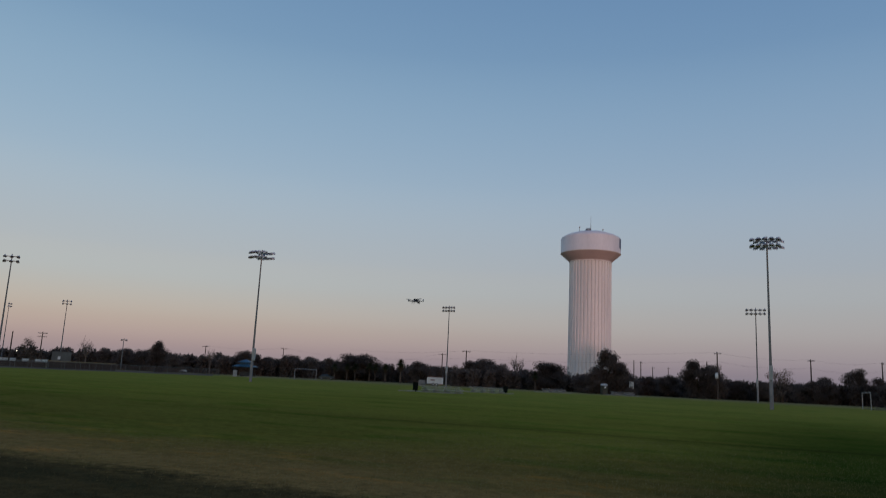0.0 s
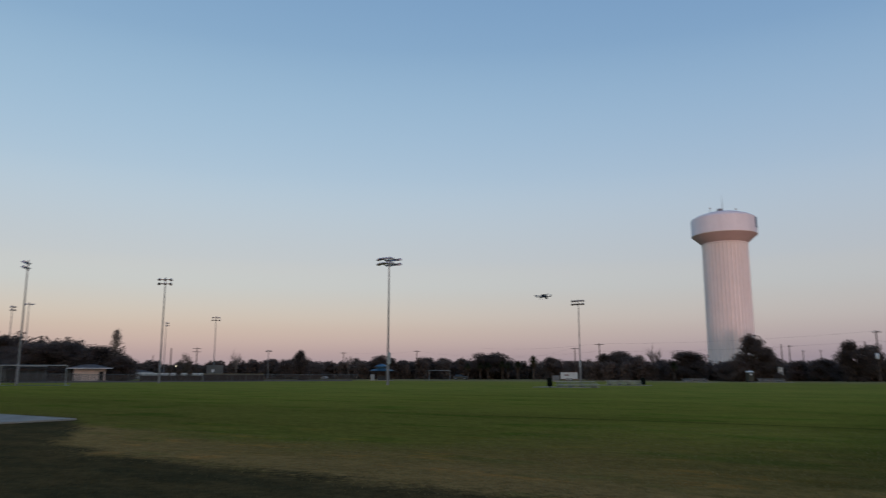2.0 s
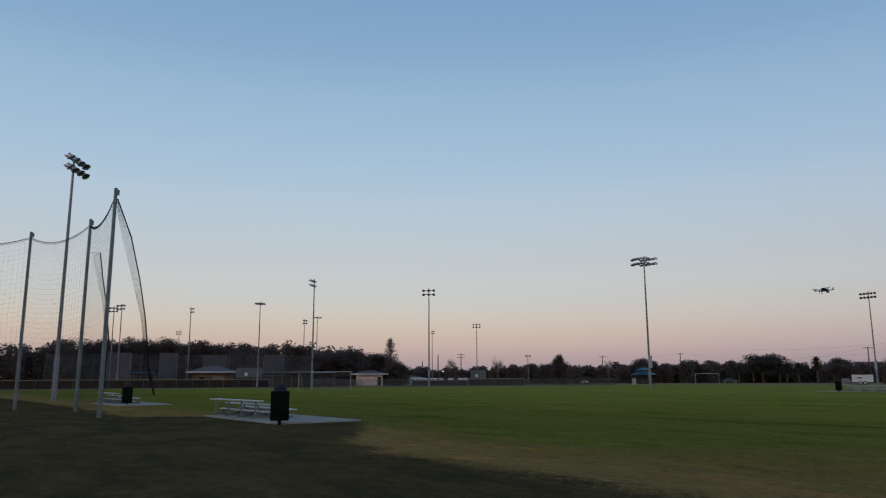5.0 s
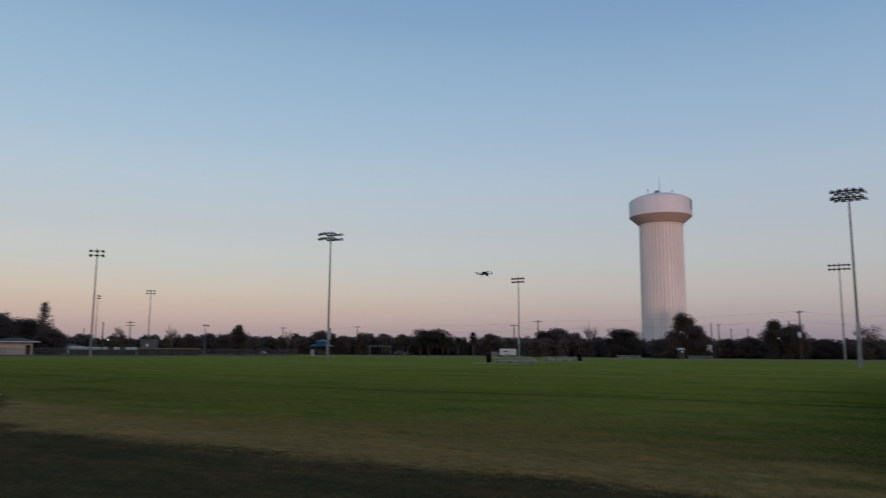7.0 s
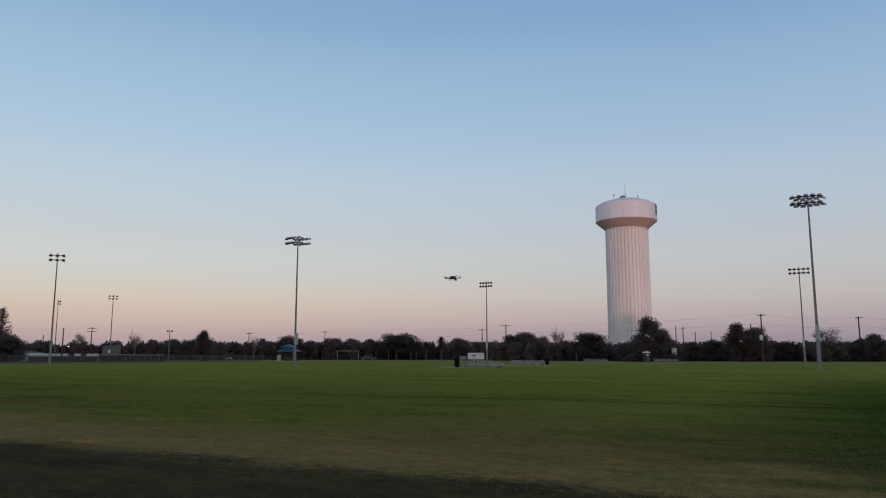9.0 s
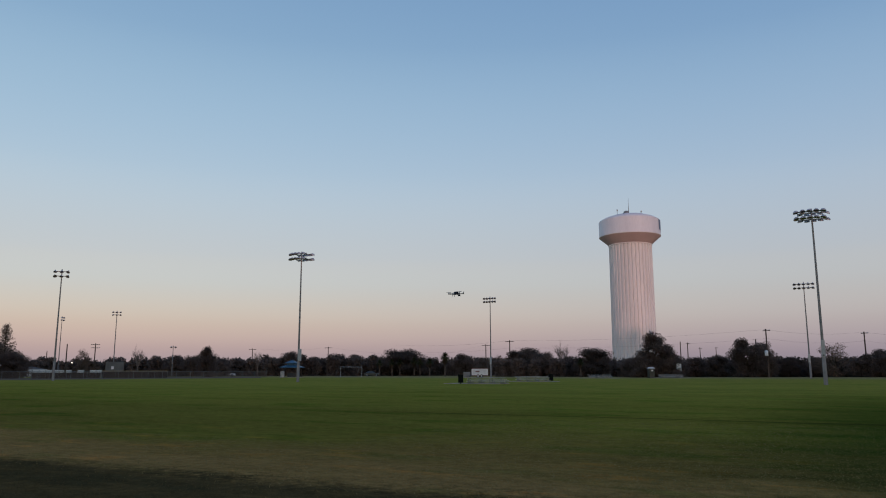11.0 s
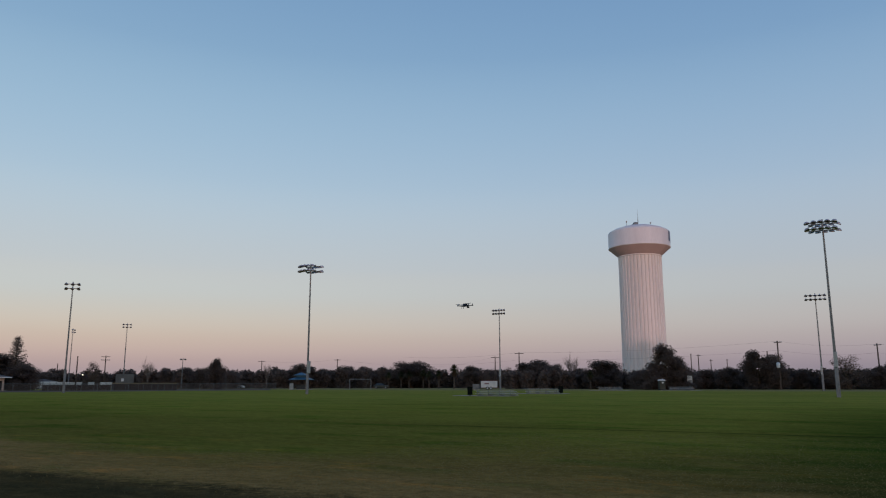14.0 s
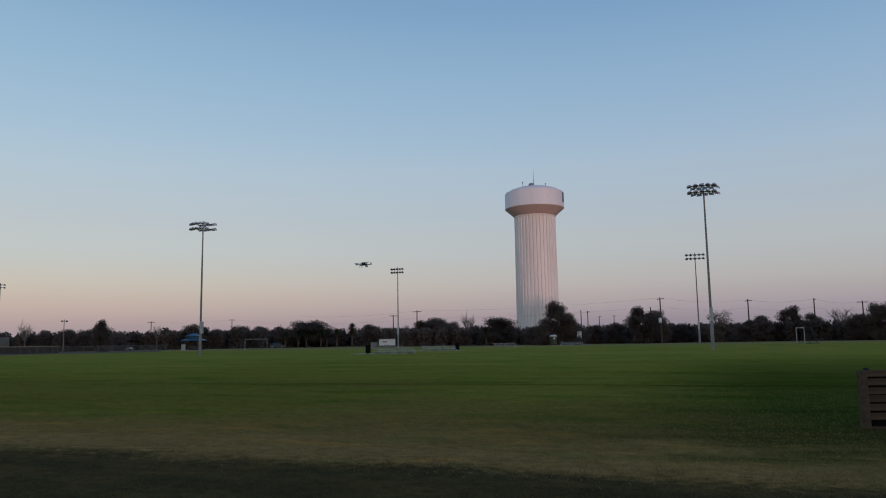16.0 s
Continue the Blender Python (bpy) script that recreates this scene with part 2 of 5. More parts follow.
    l.new(calc("ADD", tuft, fine), bp.inputs["Height"])
    l.new(bp.outputs[0], b.inputs["Normal"])
    return m


TURF = ground_material()
STEEL = material("galvanised_steel", (0.25, 0.25, 0.245), (0.17, 0.17, 0.168), 1.5, 0.55, 0.4, 0.05, 30)
CONCRETE = material("pale_concrete", (0.44, 0.375, 0.30), (0.30, 0.26, 0.21), 1.2, 0.85, 0, 0.3, 40)
POLE_BASE = material("pole_base_concrete", (0.30, 0.28, 0.265), (0.21, 0.20, 0.19), 1.2, 0.85, 0, 0.3, 40)
LAMP_GREY = material("lamp_aluminium", (0.44, 0.46, 0.50), (0.28, 0.29, 0.32), 3, 0.4, 0.3, 0.05, 30)
BALLAST = material("ballast_paint", (0.46, 0.46, 0.45), (0.36, 0.36, 0.35), 2, 0.6, 0.1, 0.05, 30)
DARK_BAND = material("pole_clamp", (0.12, 0.12, 0.12), (0.08, 0.08, 0.08), 3, 0.6, 0.3, 0.05, 30)
LENS = material("lamp_lens", (0.07, 0.08, 0.095), (0.05, 0.055, 0.065), 2, 0.15, 0.0, 0.0, 20)
TOWER_PAINT = material("tower_white_paint", (0.80, 0.76, 0.74), (0.66, 0.62, 0.60), 0.12, 0.55, 0, 0.03, 2.5, (1, 1, 0.25))
TOWER_CONE = material("tower_cone_tan", (0.56, 0.43, 0.425), (0.48, 0.36, 0.355), 0.2, 0.6, 0, 0.03, 3)
TOWER_MARK = material("tower_blue_mark", (0.16, 0.20, 0.28), (0.10, 0.13, 0.20), 0.3, 0.6, 0, 0.03, 3)
BARK = material("bark", (0.11, 0.085, 0.06), (0.05, 0.04, 0.03), 2, 0.9, 0, 0.5, 12, (1, 1, 0.3))
PALE_BARK = material("pale_twig_bark", (0.24, 0.195, 0.165), (0.14, 0.115, 0.10), 2, 0.9, 0, 0.4, 12, (1, 1, 0.3))
PALM_BARK = material("palm_bark", (0.14, 0.108, 0.085), (0.075, 0.06, 0.048), 3, 0.9, 0, 0.5, 14)
WOOD_POLE = material("creosoted_pole", (0.13, 0.10, 0.08), (0.07, 0.055, 0.045), 2, 0.9, 0, 0.4, 20, (1, 1, 0.2))
LEAF = leaf_material("oak_leaf", (0.172, 0.130, 0.106), (0.150, 0.113, 0.092))
LEAF_DRY = leaf_material("dry_leaf", (0.22, 0.155, 0.115), (0.12, 0.088, 0.066))
LEAF_RUST = leaf_material("rusty_needle", (0.32, 0.235, 0.18), (0.17, 0.125, 0.10))
LEAF_PALM = leaf_material("palm_frond", (0.085, 0.085, 0.04), (0.035, 0.04, 0.018))
THATCH = leaf_material("dead_palm_frond", (0.12, 0.085, 0.055), (0.06, 0.043, 0.03))


# ---- building blocks ----
def part(name, bm, mat, parent=None, label=""):
    me = bpy.data.meshes.new(name)
    if isinstance(bm, tuple):
        me.from_pydata(bm[0], [], bm[1])
    else:
        bm.normal_update()
        bm.to_mesh(me)
        bm.free()
    me.materials.append(mat)
    ob = new(name, me)
    if parent is not None:
        ob.parent = parent
    if label:
        ob["label"] = label
    return ob


def thing(name, m, label, category, group="", kind=""):
    ob = new(name)
    ob.empty_display_size = 0.3
    ob.matrix_basis = m
    return tagged(ob, label, category, group, kind)


def box(bm, x, y, z, sx, sy, sz, rx=0, ry=0, rz=0, bevel=0.0):
    """A box of that size centred at x, y, z."""
    got = bmesh.ops.create_cube(bm, size=1, matrix=pose(x, y, z, rx, ry, rz) @ Matrix.Diagonal((sx, sy, sz, 1)))
    if bevel:
        edges = list({e for v in got["verts"] for e in v.link_edges})
        bmesh.ops.bevel(bm, geom=edges, offset=bevel, segments=1, affect="EDGES")
    return bm


def rod(bm, a, b, ra, rb=None, seg=10):
    """A tapered rod from a to b."""
    a, b = Vector(a), Vector(b)
    rb = ra if rb is None else rb
    q = (b - a).to_track_quat("Z", "Y").to_matrix().to_4x4()
    bmesh.ops.create_cone(bm, cap_ends=True, segments=seg, radius1=ra, radius2=rb, depth=(b - a).length,
                          matrix=Matrix.Translation((a + b) / 2) @ q)
    return bm


def lathe(bm, profile, seg=24, m=Matrix.Identity(4), smooth=True):
    """A turned form; profile rows are (radius, z)."""
    rings = []
    for r, z in profile:
        if r < 1e-6:
            rings.append([bm.verts.new(m @ Vector((0, 0, z)))])
        else:
            rings.append([bm.verts.new(m @ Vector((r * math.cos(2 * math.pi * k / seg), r * math.sin(2 * math.pi * k / seg), z))) for k in range(seg)])
    for lo, hi in zip(rings, rings[1:]):
        for k in range(seg):
            j = (k + 1) % seg
            f = [lo[k % len(lo)], lo[j % len(lo)], hi[j % len(hi)], hi[k % len(hi)]]
            f = list(dict.fromkeys(f))
            if len(f) > 2:
                bm.faces.new(f).smooth = smooth
    return bm


def polar(az, d, z=0.0):
    """A place at a bearing from straight ahead, to the right, and a distance."""
    return Vector((d * math.sin(radians(az)), d * math.cos(radians(az)), z))


def field(u, n, z=0.0):
    """A place in the pitch's own axes: u along its near side, n away from it."""
    c, s = math.cos(radians(FIELD_TURN)), math.sin(radians(FIELD_TURN))
    return Vector((u * c + n * s, -u * s + n * c, z))


# ---- ground ----
def build_ground():
    bm = bmesh.new()
    rings = [0, 6, 12, 20, 30, 45, 65, 90, 120, 160, 220, 300, 420, 700, 1400, 4800]
    seg, prev = 72, None
    for r in rings:
        if r == 0:
            cur = [bm.verts.new((0, 0, 0))]
        else:
            cur = []
            for k in range(seg):
                x, y = r * math.cos(2 * math.pi * k / seg), r * math.sin(2 * math.pi * k / seg)
                cur.append(bm.verts.new((x, y, 0.0)))
        if prev:
            for k in range(seg):
                j = (k + 1) % seg
                bm.faces.new(list(dict.fromkeys([prev[k % len(prev)], cur[k], cur[j], prev[j % len(prev)]])))
        prev = cur
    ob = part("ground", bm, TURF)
    tagged(ob, "flat mown sports field turf with a worn dry strip", "ground", kind="structure")


build_ground()


# ---- floodlight poles ----
def lamp_mesh(bm_shell, bm_lens, m, bowl=False):
    """One floodlight: ballast can, spun reflector and glass, opening along -Z of m."""
    if bowl:
        lathe(bm_shell, [(0.0, 0.25), (0.14, 0.24), (0.23, 0.17), (0.30, 0.05), (0.345, -0.08), (0.35, -0.16), (0.32, -0.15), (0.25, -0.10)], 16, m)
        lathe(bm_lens, [(0.0, -0.09), (0.255, -0.10)], 16, m)
        return
    lathe(bm_shell, [(0.0, 0.30), (0.09, 0.29), (0.11, 0.14), (0.17, 0.08), (0.29, -0.08), (0.32, -0.15), (0.29, -0.14), (0.22, -0.09)], 14, m)
    lathe(bm_lens, [(0.0, -0.07), (0.225, -0.085)], 14, m)


def floodlight_pole(at, height, facing, lamps=5, rows=2, both=False, arm=3.1, ballast=0.0, base=True, tag=""):
    """facing: bearing to which the lamps shine."""
    p = thing("floodlight_pole", pose(at.x, at.y, at.z, 0, 0, -facing), tag, "light pole", "sports floodlights")
    foot = 2.9 if base else 0.3
    if base:
        part("base_section", lathe(bmesh.new(), [(0.185, 0), (0.17, foot), (0.135, foot + 0.03)], 16), POLE_BASE, p, "pale concrete lower section")
    part("shaft", rod(bmesh.new(), (0, 0, foot), (0, 0, height), 0.135, 0.075, 14), STEEL, p)
    gap = 0.64 if both else 0.70
    for r in range(rows):
        z = height - 0.30 - r * gap
        arms = (0.5, -0.5) if both else (0.0,)
        for y in arms:
            part("crossarm", box(bmesh.new(), 0, y, z, arm, 0.10, 0.12), STEEL, p)
        if both:
            for x in (-0.34 * arm, 0.34 * arm):
                part("tie", box(bmesh.new(), x, 0, z - 0.01, 0.08, 0.9, 0.08), STEEL, p)
        for side in ((1, -1) if both else (1,)):
            for k in range(lamps):
                x = (k / (lamps - 1) - 0.5) * (arm - 0.1) if lamps > 1 else 0
                y = 0.30
                if both:
                    x += 0.16 * side
                    y = 0.75 + 0.35 * (1 - (2 * x / arm) ** 2)
                shell, lens = bmesh.new(), bmesh.new()
                m = pose(x, y * side, z - 0.02, (14 if both else 32) * side + random.uniform(-8, 8), 26 * x / arm + random.uniform(-9, 9), 0) @ Matrix.Diagonal((0.78, 0.78, 0.58, 1) if both else (0.92, 0.92, 0.80, 1))
                lamp_mesh(shell, lens, m, both)
                box(shell, x, (y - 0.2) * side, z + 0.02, 0.06, 0.42, 0.09)
                lamp = part("floodlight", shell, LAMP_GREY, p)
                part("lens", lens, LENS, lamp, "pale glass lens")
    if ballast:
        part("ballast_box", box(bmesh.new(), ballast, 0, 3.45, 0.34, 0.36, 1.55, bevel=0.03), BALLAST, p, "pale grey steel ballast cabinet")
        part("clamp_band", lathe(bmesh.new(), [(0.17, 2.72), (0.20, 2.72), (0.20, 2.84), (0.15, 2.84)], 14), DARK_BAND, p)
    part("cap", lathe(bmesh.new(), [(0.08, height), (0.075, height + 0.06), (0, height + 0.09)], 12), STEEL, p)
    return p


TALL = "tall galvanised floodlight pole with two rows of lamps beside the pitch"
POLES = [  # bearing, distance, height, facing, lamps in a row, lamps on both sides, arm, ballast
    (-11.3, 98.3, 17.0, FIELD_TURN, 5, True, 2.4, 0.17),
    (26.88, 79.4, 17.0, FIELD_TURN, 5, True, 2.55, 0.02),
    (3.4, 156.7, 17.0, 180 + FIELD_TURN, 5, False, 2.6, 0.03),
    (26.0, 146.0, 17.0, 180 + FIELD_TURN, 5, False, 3.1, 0.03),
    (-27.9, 127.7, 17.0, 160, 3, False, 1.9, 0.0),
    (-24.2, 209.6, 17.0, 160, 3, False, 1.9, 0.0),
    (-36.8, 116.5, 17.0, -110, 3, False, 2.2, 0.0),
]
for az, dist, h, face, k, both, arm, bal in POLES:
    floodlight_pole(polar(az, dist), h, face, k, 2, both, arm, bal, tag=TALL)


# ---- water tower ----
def water_tower():
    t = thing("water_tower", pose(*polar(14.23, 250)), "pale pink-white fluted water tower with a wide flat bowl", "water tower")
    bm = bmesh.new()
    flutes, per = 36, 6
    seg = flutes * per
    shape = (0.0, 0.0, 0.0, 0.0, -0.32, -0.32)
    rings = []
    for z, r in ((0, 7.5), (3, 7.25), (8, 7.12), (20, 7.05), (36, 7.0), (42.6, 7.0)):
        rings.append([bm.verts.new(((r + shape[k % per]) * math.cos(2 * math.pi * k / seg), (r + shape[k % per]) * math.sin(2 * math.pi * k / seg), z)) for k in range(seg)])
    for lo, hi in zip(rings, rings[1:]):
        for k in range(seg):
            bm.faces.new((lo[k], lo[(k + 1) % seg], hi[(k + 1) % seg], hi[k]))
    part("column", bm, TOWER_PAINT, t, "white fluted steel column")
    part("collar", lathe(bmesh.new(), [(6.7, 42.4), (7.06, 42.45), (7.08, 42.75), (6.95, 42.9)], 96), TOWER_PAINT, t)
    # cone in a darker tan tone than column and tank
    part("cone", lathe(bmesh.new(), [(6.9, 42.8), (7.15, 43.0), (9.75, 45.3), (9.95, 45.5)], 96), TOWER_CONE, t, "tan conical underside")
    part("tank", lathe(bmesh.new(), [(9.9, 45.45), (10.06, 45.52), (10.06, 45.72), (10.0, 45.78), (10.02, 50.6), (9.75, 51.05), (8.2, 51.9), (5.5, 52.8), (2.5, 53.25), (0, 53.35)], 96), TOWER_PAINT, t)
    # painted mark wrapped on the tank's flank
    bm = bmesh.new()
    cols = [(-0.62 + 0.09 * k) for k in range(11)]
    grid = [[bm.verts.new((10.06 * math.cos(a), 10.06 * math.sin(a), z)) for a in cols] for z in (47.2, 50.6)]
    for k in range(10):
        bm.faces.new((grid[0][k], grid[0][k + 1], grid[1][k + 1], grid[1][k]))
    part("painted_mark", bm, TOWER_MARK, t, "dark blue painted emblem patch")
    part("mast", rod(rod(bmesh.new(), (0, 0, 53.7), (0, 0, 56), 0.12, 0.08), (0, 0, 56), (0, 0, 59.2), 0.06, 0.03), STEEL, t)
    for x, y, z in ((-4.1, -1.0, 1.6), (4.3, 0.5, 1.5), (-1.6, 1.0, 0.9)):
        bm = rod(bmesh.new(), (x, y, 53.0), (x, y, 53.2 + z), 0.07)
        box(bm, x, y - 0.1, 53.2 + z - 0.2, 0.35, 0.25, 0.5)
        part("antenna", bm, STEEL, t)
    part("hatch", lathe(bmesh.new(), [(0.9, 53.5), (0.9, 54.2), (0.6, 54.4), (0, 54.45)], 16, pose(-1.0, -0.8, 0)), STEEL, t)
    return t


water_tower()


# ---- trees ----
rng = np.random.default_rng(7)


def leaves(centres, radii, count, size, flat=0.7):
    """Leaf sprays as small bent quads scattered in clumps; returns vertices and faces."""
    pick = rng.integers(0, len(centres), count)
    d = rng.normal(size=(count, 3))
    d /= np.linalg.norm(d, axis=1)[:, None]
    d *= (rng.random(count) ** 0.45)[:, None]
    d[:, 2] *= flat
    c = np.asarray(centres)[pick] + d * np.asarray(radii)[pick][:, None]
    a = rng.normal(size=(count, 3))
    a /= np.linalg.norm(a, axis=1)[:, None]
    b = np.cross(a, rng.normal(size=(count, 3)))
    b /= np.linalg.norm(b, axis=1)[:, None]
    s = size * (0.5 + rng.random(count))[:, None]
    v = np.stack([c - a * s, c - b * s * 0.55, c + a * s, c + b * s * 0.55], 1).reshape(-1, 3)
    f = np.arange(count * 4).reshape(-1, 4)
    return v.tolist(), f.tolist()


def crown_clumps(n, w, low, high, spread=1.0):
    """Clump centres through a rounded, uneven crown; w is its width."""
    out, rad = [], []
    for k in range(n):
        z = low + (high - low) * (k + 0.5) / n
        t = (z - low) / (high - low)
        env = math.sin(math.pi * (0.18 + 0.74 * t)) ** 0.8 * (0.8 + 0.35 * rng.random())
        a = rng.random() * 2 * math.pi + k * 2.4
        r = w / 2 * env * (0.25 + 0.65 * math.sqrt(rng.random())) * spread
        out.append((r * math.cos(a), r * math.sin(a), z))
        rad.append((0.09 + 0.08 * rng.random()) * (w + high - low) * 0.85)
    return out, rad


def broad_tree(leaf=LEAF, count=13000, low=0.03, size=0.0135, heart=3200):
    """An oak of unit height and unit width: lobed clumps of small leaves round a dense heart."""
    t = thing("oak_tree", Matrix.Identity(4), "dark evergreen oak with a dense rounded crown", "tree", "trees round the field")
    c, r = crown_clumps(52, 0.86, low, 0.89)
    r = [min(k * 0.95, 0.155) for k in r]
    bm = rod(bmesh.new(), (0, 0, 0), (0.01, 0, 0.38), 0.045, 0.03, 8)
    for k in range(0, 48, 4):
        rod(bm, (0.005, 0, 0.2 + 0.01 * (k % 9)), c[k], 0.016, 0.004, 5)
    part("trunk", bm, BARK, t)
    v, f = leaves(c, r, count, size)
    w, g = leaves([(x * 0.72, y * 0.72, z * 0.93) for x, y, z in c], [k * 0.75 for k in r], heart, 0.027)
    part("crown", (v + w, f + [[i + len(v) for i in q] for q in g]), leaf, t)
    return t


def bare_tree(twigs):
    t = thing("bare_tree", Matrix.Identity(4), "pale leafless winter tree with fine upright branches", "tree", "trees round the field")
    bm = rod(bmesh.new(), (0, 0, 0), (0, 0, 0.4), 0.03, 0.02, 7)
    for k in range(12):
        a = k * 2.4
        s = Vector((0, 0, 0.25 + 0.015 * k))
        e = Vector((0.30 * math.cos(a) * rng.uniform(0.4, 1), 0.30 * math.sin(a) * rng.uniform(0.4, 1), rng.uniform(0.6, 0.85)))
        rod(bm, s, e, 0.011, 0.005, 5)
        for j in range(twigs):
            q = s.lerp(e, rng.uniform(0.35, 1))
            w = q + Vector((rng.normal() * 0.09, rng.normal() * 0.09, rng.uniform(0.05, 0.2)))
            rod(bm, q, w, 0.0045, 0.0015, 4)
    part("trunk", bm, PALE_BARK, t)
    return t


def conifer():
    t = thing("cypress_tree", Matrix.Identity(4), "tall narrow cypress with sparse rusty foliage", "tree", "trees round the field")
    bm = rod(bmesh.new(), (0, 0, 0), (0, 0, 0.98), 0.03, 0.004, 7)
    c, r = [], []
    for k in range(46):
        z = 0.22 + 0.74 * k / 46
        a = k * 2.4
        w = 0.42 * (1.02 - z) ** 0.75 * rng.uniform(0.3, 1.2)
        e = (w * math.cos(a), w * math.sin(a), z + 0.03)
        rod(bm, (0, 0, z), e, 0.007, 0.002, 4)
        for q in (0.35, 0.7, 1.0):
            c.append((e[0] * q, e[1] * q, z + 0.03 * q))
            r.append(0.055)
    part("trunk", bm, BARK, t)
    part("crown", leaves(c, r, 1500, 0.0125), LEAF_RUST, t)
    return t


def palm():
    t = thing("cabbage_palm", Matrix.Identity(4), "cabbage palm with a round head and hanging dead fronds", "palm", "trees round the field")
    part("trunk", rod(bmesh.new(), (0, 0, 0), (0.01, 0, 0.78), 0.035, 0.03, 8), PALM_BARK, t)

    def fronds(n, zlo, zhi, reach, drop, wide):
        v, f = [], []
        for k in range(n):
            a = k * 2.39996
            up = zlo + (zhi - zlo) * k / n
            pts = [(0.02, 0.80), (reach * 0.6 * math.cos(up), 0.80 + reach * 0.6 * math.sin(up)), (reach * math.cos(up), 0.80 + reach * math.sin(up) - drop)]
            for blade in range(7):
                b = a + (blade - 3) * 0.13
                i = len(v)
                for j, (r, z) in enumerate(pts):
                    w = wide * (0.5, 1, 0.15)[j]
                    dz = -abs(blade - 3) * 0.008 * j
                    v.append((r * math.cos(b) - w * math.sin(b), r * math.sin(b) + w * math.cos(b), z + dz))
                    v.append((r * math.cos(b) + w * math.sin(b), r * math.sin(b) - w * math.cos(b), z + dz))
                f += [(i, i + 1, i + 3, i + 2), (i + 2, i + 3, i + 5, i + 4)]
        return v, f

    part("crown", fronds(30, -0.5, 1.5, 0.27, 0.06, 0.012), LEAF_PALM, t)
    part("dead_fronds", fronds(16, -1.45, -0.9, 0.24, 0.05, 0.012), THATCH, t, "tan hanging dead fronds")
    return t


KINDS = {
    "oak": [broad_tree() for _ in range(5)],
    "hazy": [tagged(broad_tree(LEAF_DRY, 5600, 0.03, 0.011, 300), "thin-leaved grey-brown tree with a hazy rounded crown")],
    "bare": [bare_tree(12), bare_tree(10)],
    "conifer": [conifer()],
    "palm": [palm()],
}
USED = set()
PLANTED = dict.fromkeys(KINDS, 0)


def plant(kind, az, d, h, w):
    """Plants a tree of that kind, height and width at a bearing and distance."""
    src = KINDS[kind][PLANTED[kind] % len(KINDS[kind])]
    PLANTED[kind] += 1
    if kind == "palm":
        w = h
    if kind == "conifer":
        w *= 2.7
    if kind == "bare":
        w *= 1.5
    m = Matrix.Translation(polar(az, d)) @ pose(0, 0, 0, 0, 0, float(rng.uniform(0, 360))) @ Matrix.Diagonal((w, w, h, 1))
    if src.name in USED:
        copy_thing(src, m @ Matrix.Diagonal((1 / src.scale.x, 1 / src.scale.y, 1 / src.scale.z, 1)))
    else:
        src.matrix_basis = m
        USED.add(src.name)


TREES_WEST = [  # kind, bearing, distance, height, width
    ('oak', -53.8, 190, 11.1, 5.2),
    ('oak', -51.9, 190, 11.0, 4.5),
    ('oak', -50.6, 195, 10.7, 4.2),
    ('oak', -49.4, 190, 11.6, 4.8),
    ('oak', -48.2, 192, 10.8, 3.9),
    ('oak', -47.2, 190, 11.6, 4.0),
    ('oak', -45.1, 188, 11.0, 4.7),
    ('oak', -46.2, 195, 10.3, 4.2),
    ('oak', -43.6, 190, 10.2, 4.7),
    ('oak', -41.9, 190, 10.6, 5.4),
    ('oak', -40.3, 192, 10.0, 5.0),
    ('conifer', -38.7, 200, 12.0, 1.7),
    ('oak', -37.6, 190, 9.9, 4.6),
    ('oak', -36.1, 186, 8.4, 5.1),
    ('oak', -34.6, 184, 8.7, 5.8),
    ('oak', -33.3, 184, 8.6, 5.9),
    ('oak', -31.9, 184, 7.9, 5.3),
    ('conifer', -30.9, 180, 11.3, 3.1),
    ('oak', -30.3, 178, 5.4, 3.3),
]
TREES_NORTH = [  # kind, bearing, distance, height, width
    ('conifer', -30.9, 200, 12.5, 3.4),
    ('oak', -30.6, 190, 6.3, 5.0),
    ('oak', -29.5, 250, 4.9, 4.0),
    ('oak', -29.0, 250, 5.0, 3.7),
    ('hazy', -26.2, 215, 7.5, 5.0),
    ('oak', -24.3, 240, 5.2, 5.1),
    ('bare', -22.6, 215, 8.4, 4.0),
    ('oak', -21.4, 235, 6.1, 4.0),
    ('oak', -20.1, 230, 6.2, 5.0),
    ('oak', -18.9, 225, 6.0, 4.9),
    ('oak', -17.9, 190, 7.5, 3.5),
    ('oak', -16.8, 225, 5.2, 4.0),
    ('oak', -15.7, 240, 5.5, 5.3),
    ('bare', -14.3, 210, 7.5, 3.1),
    ('oak', -13.5, 240, 6.0, 5.4),
    ('oak', -11.7, 235, 7.5, 6.4),
    ('oak', -10.1, 240, 6.1, 6.2),
    ('oak', -8.4, 240, 7.0, 6.2),
    ('oak', -6.9, 240, 6.8, 6.2),
    ('oak', -5.5, 240, 6.3, 6.3),
]
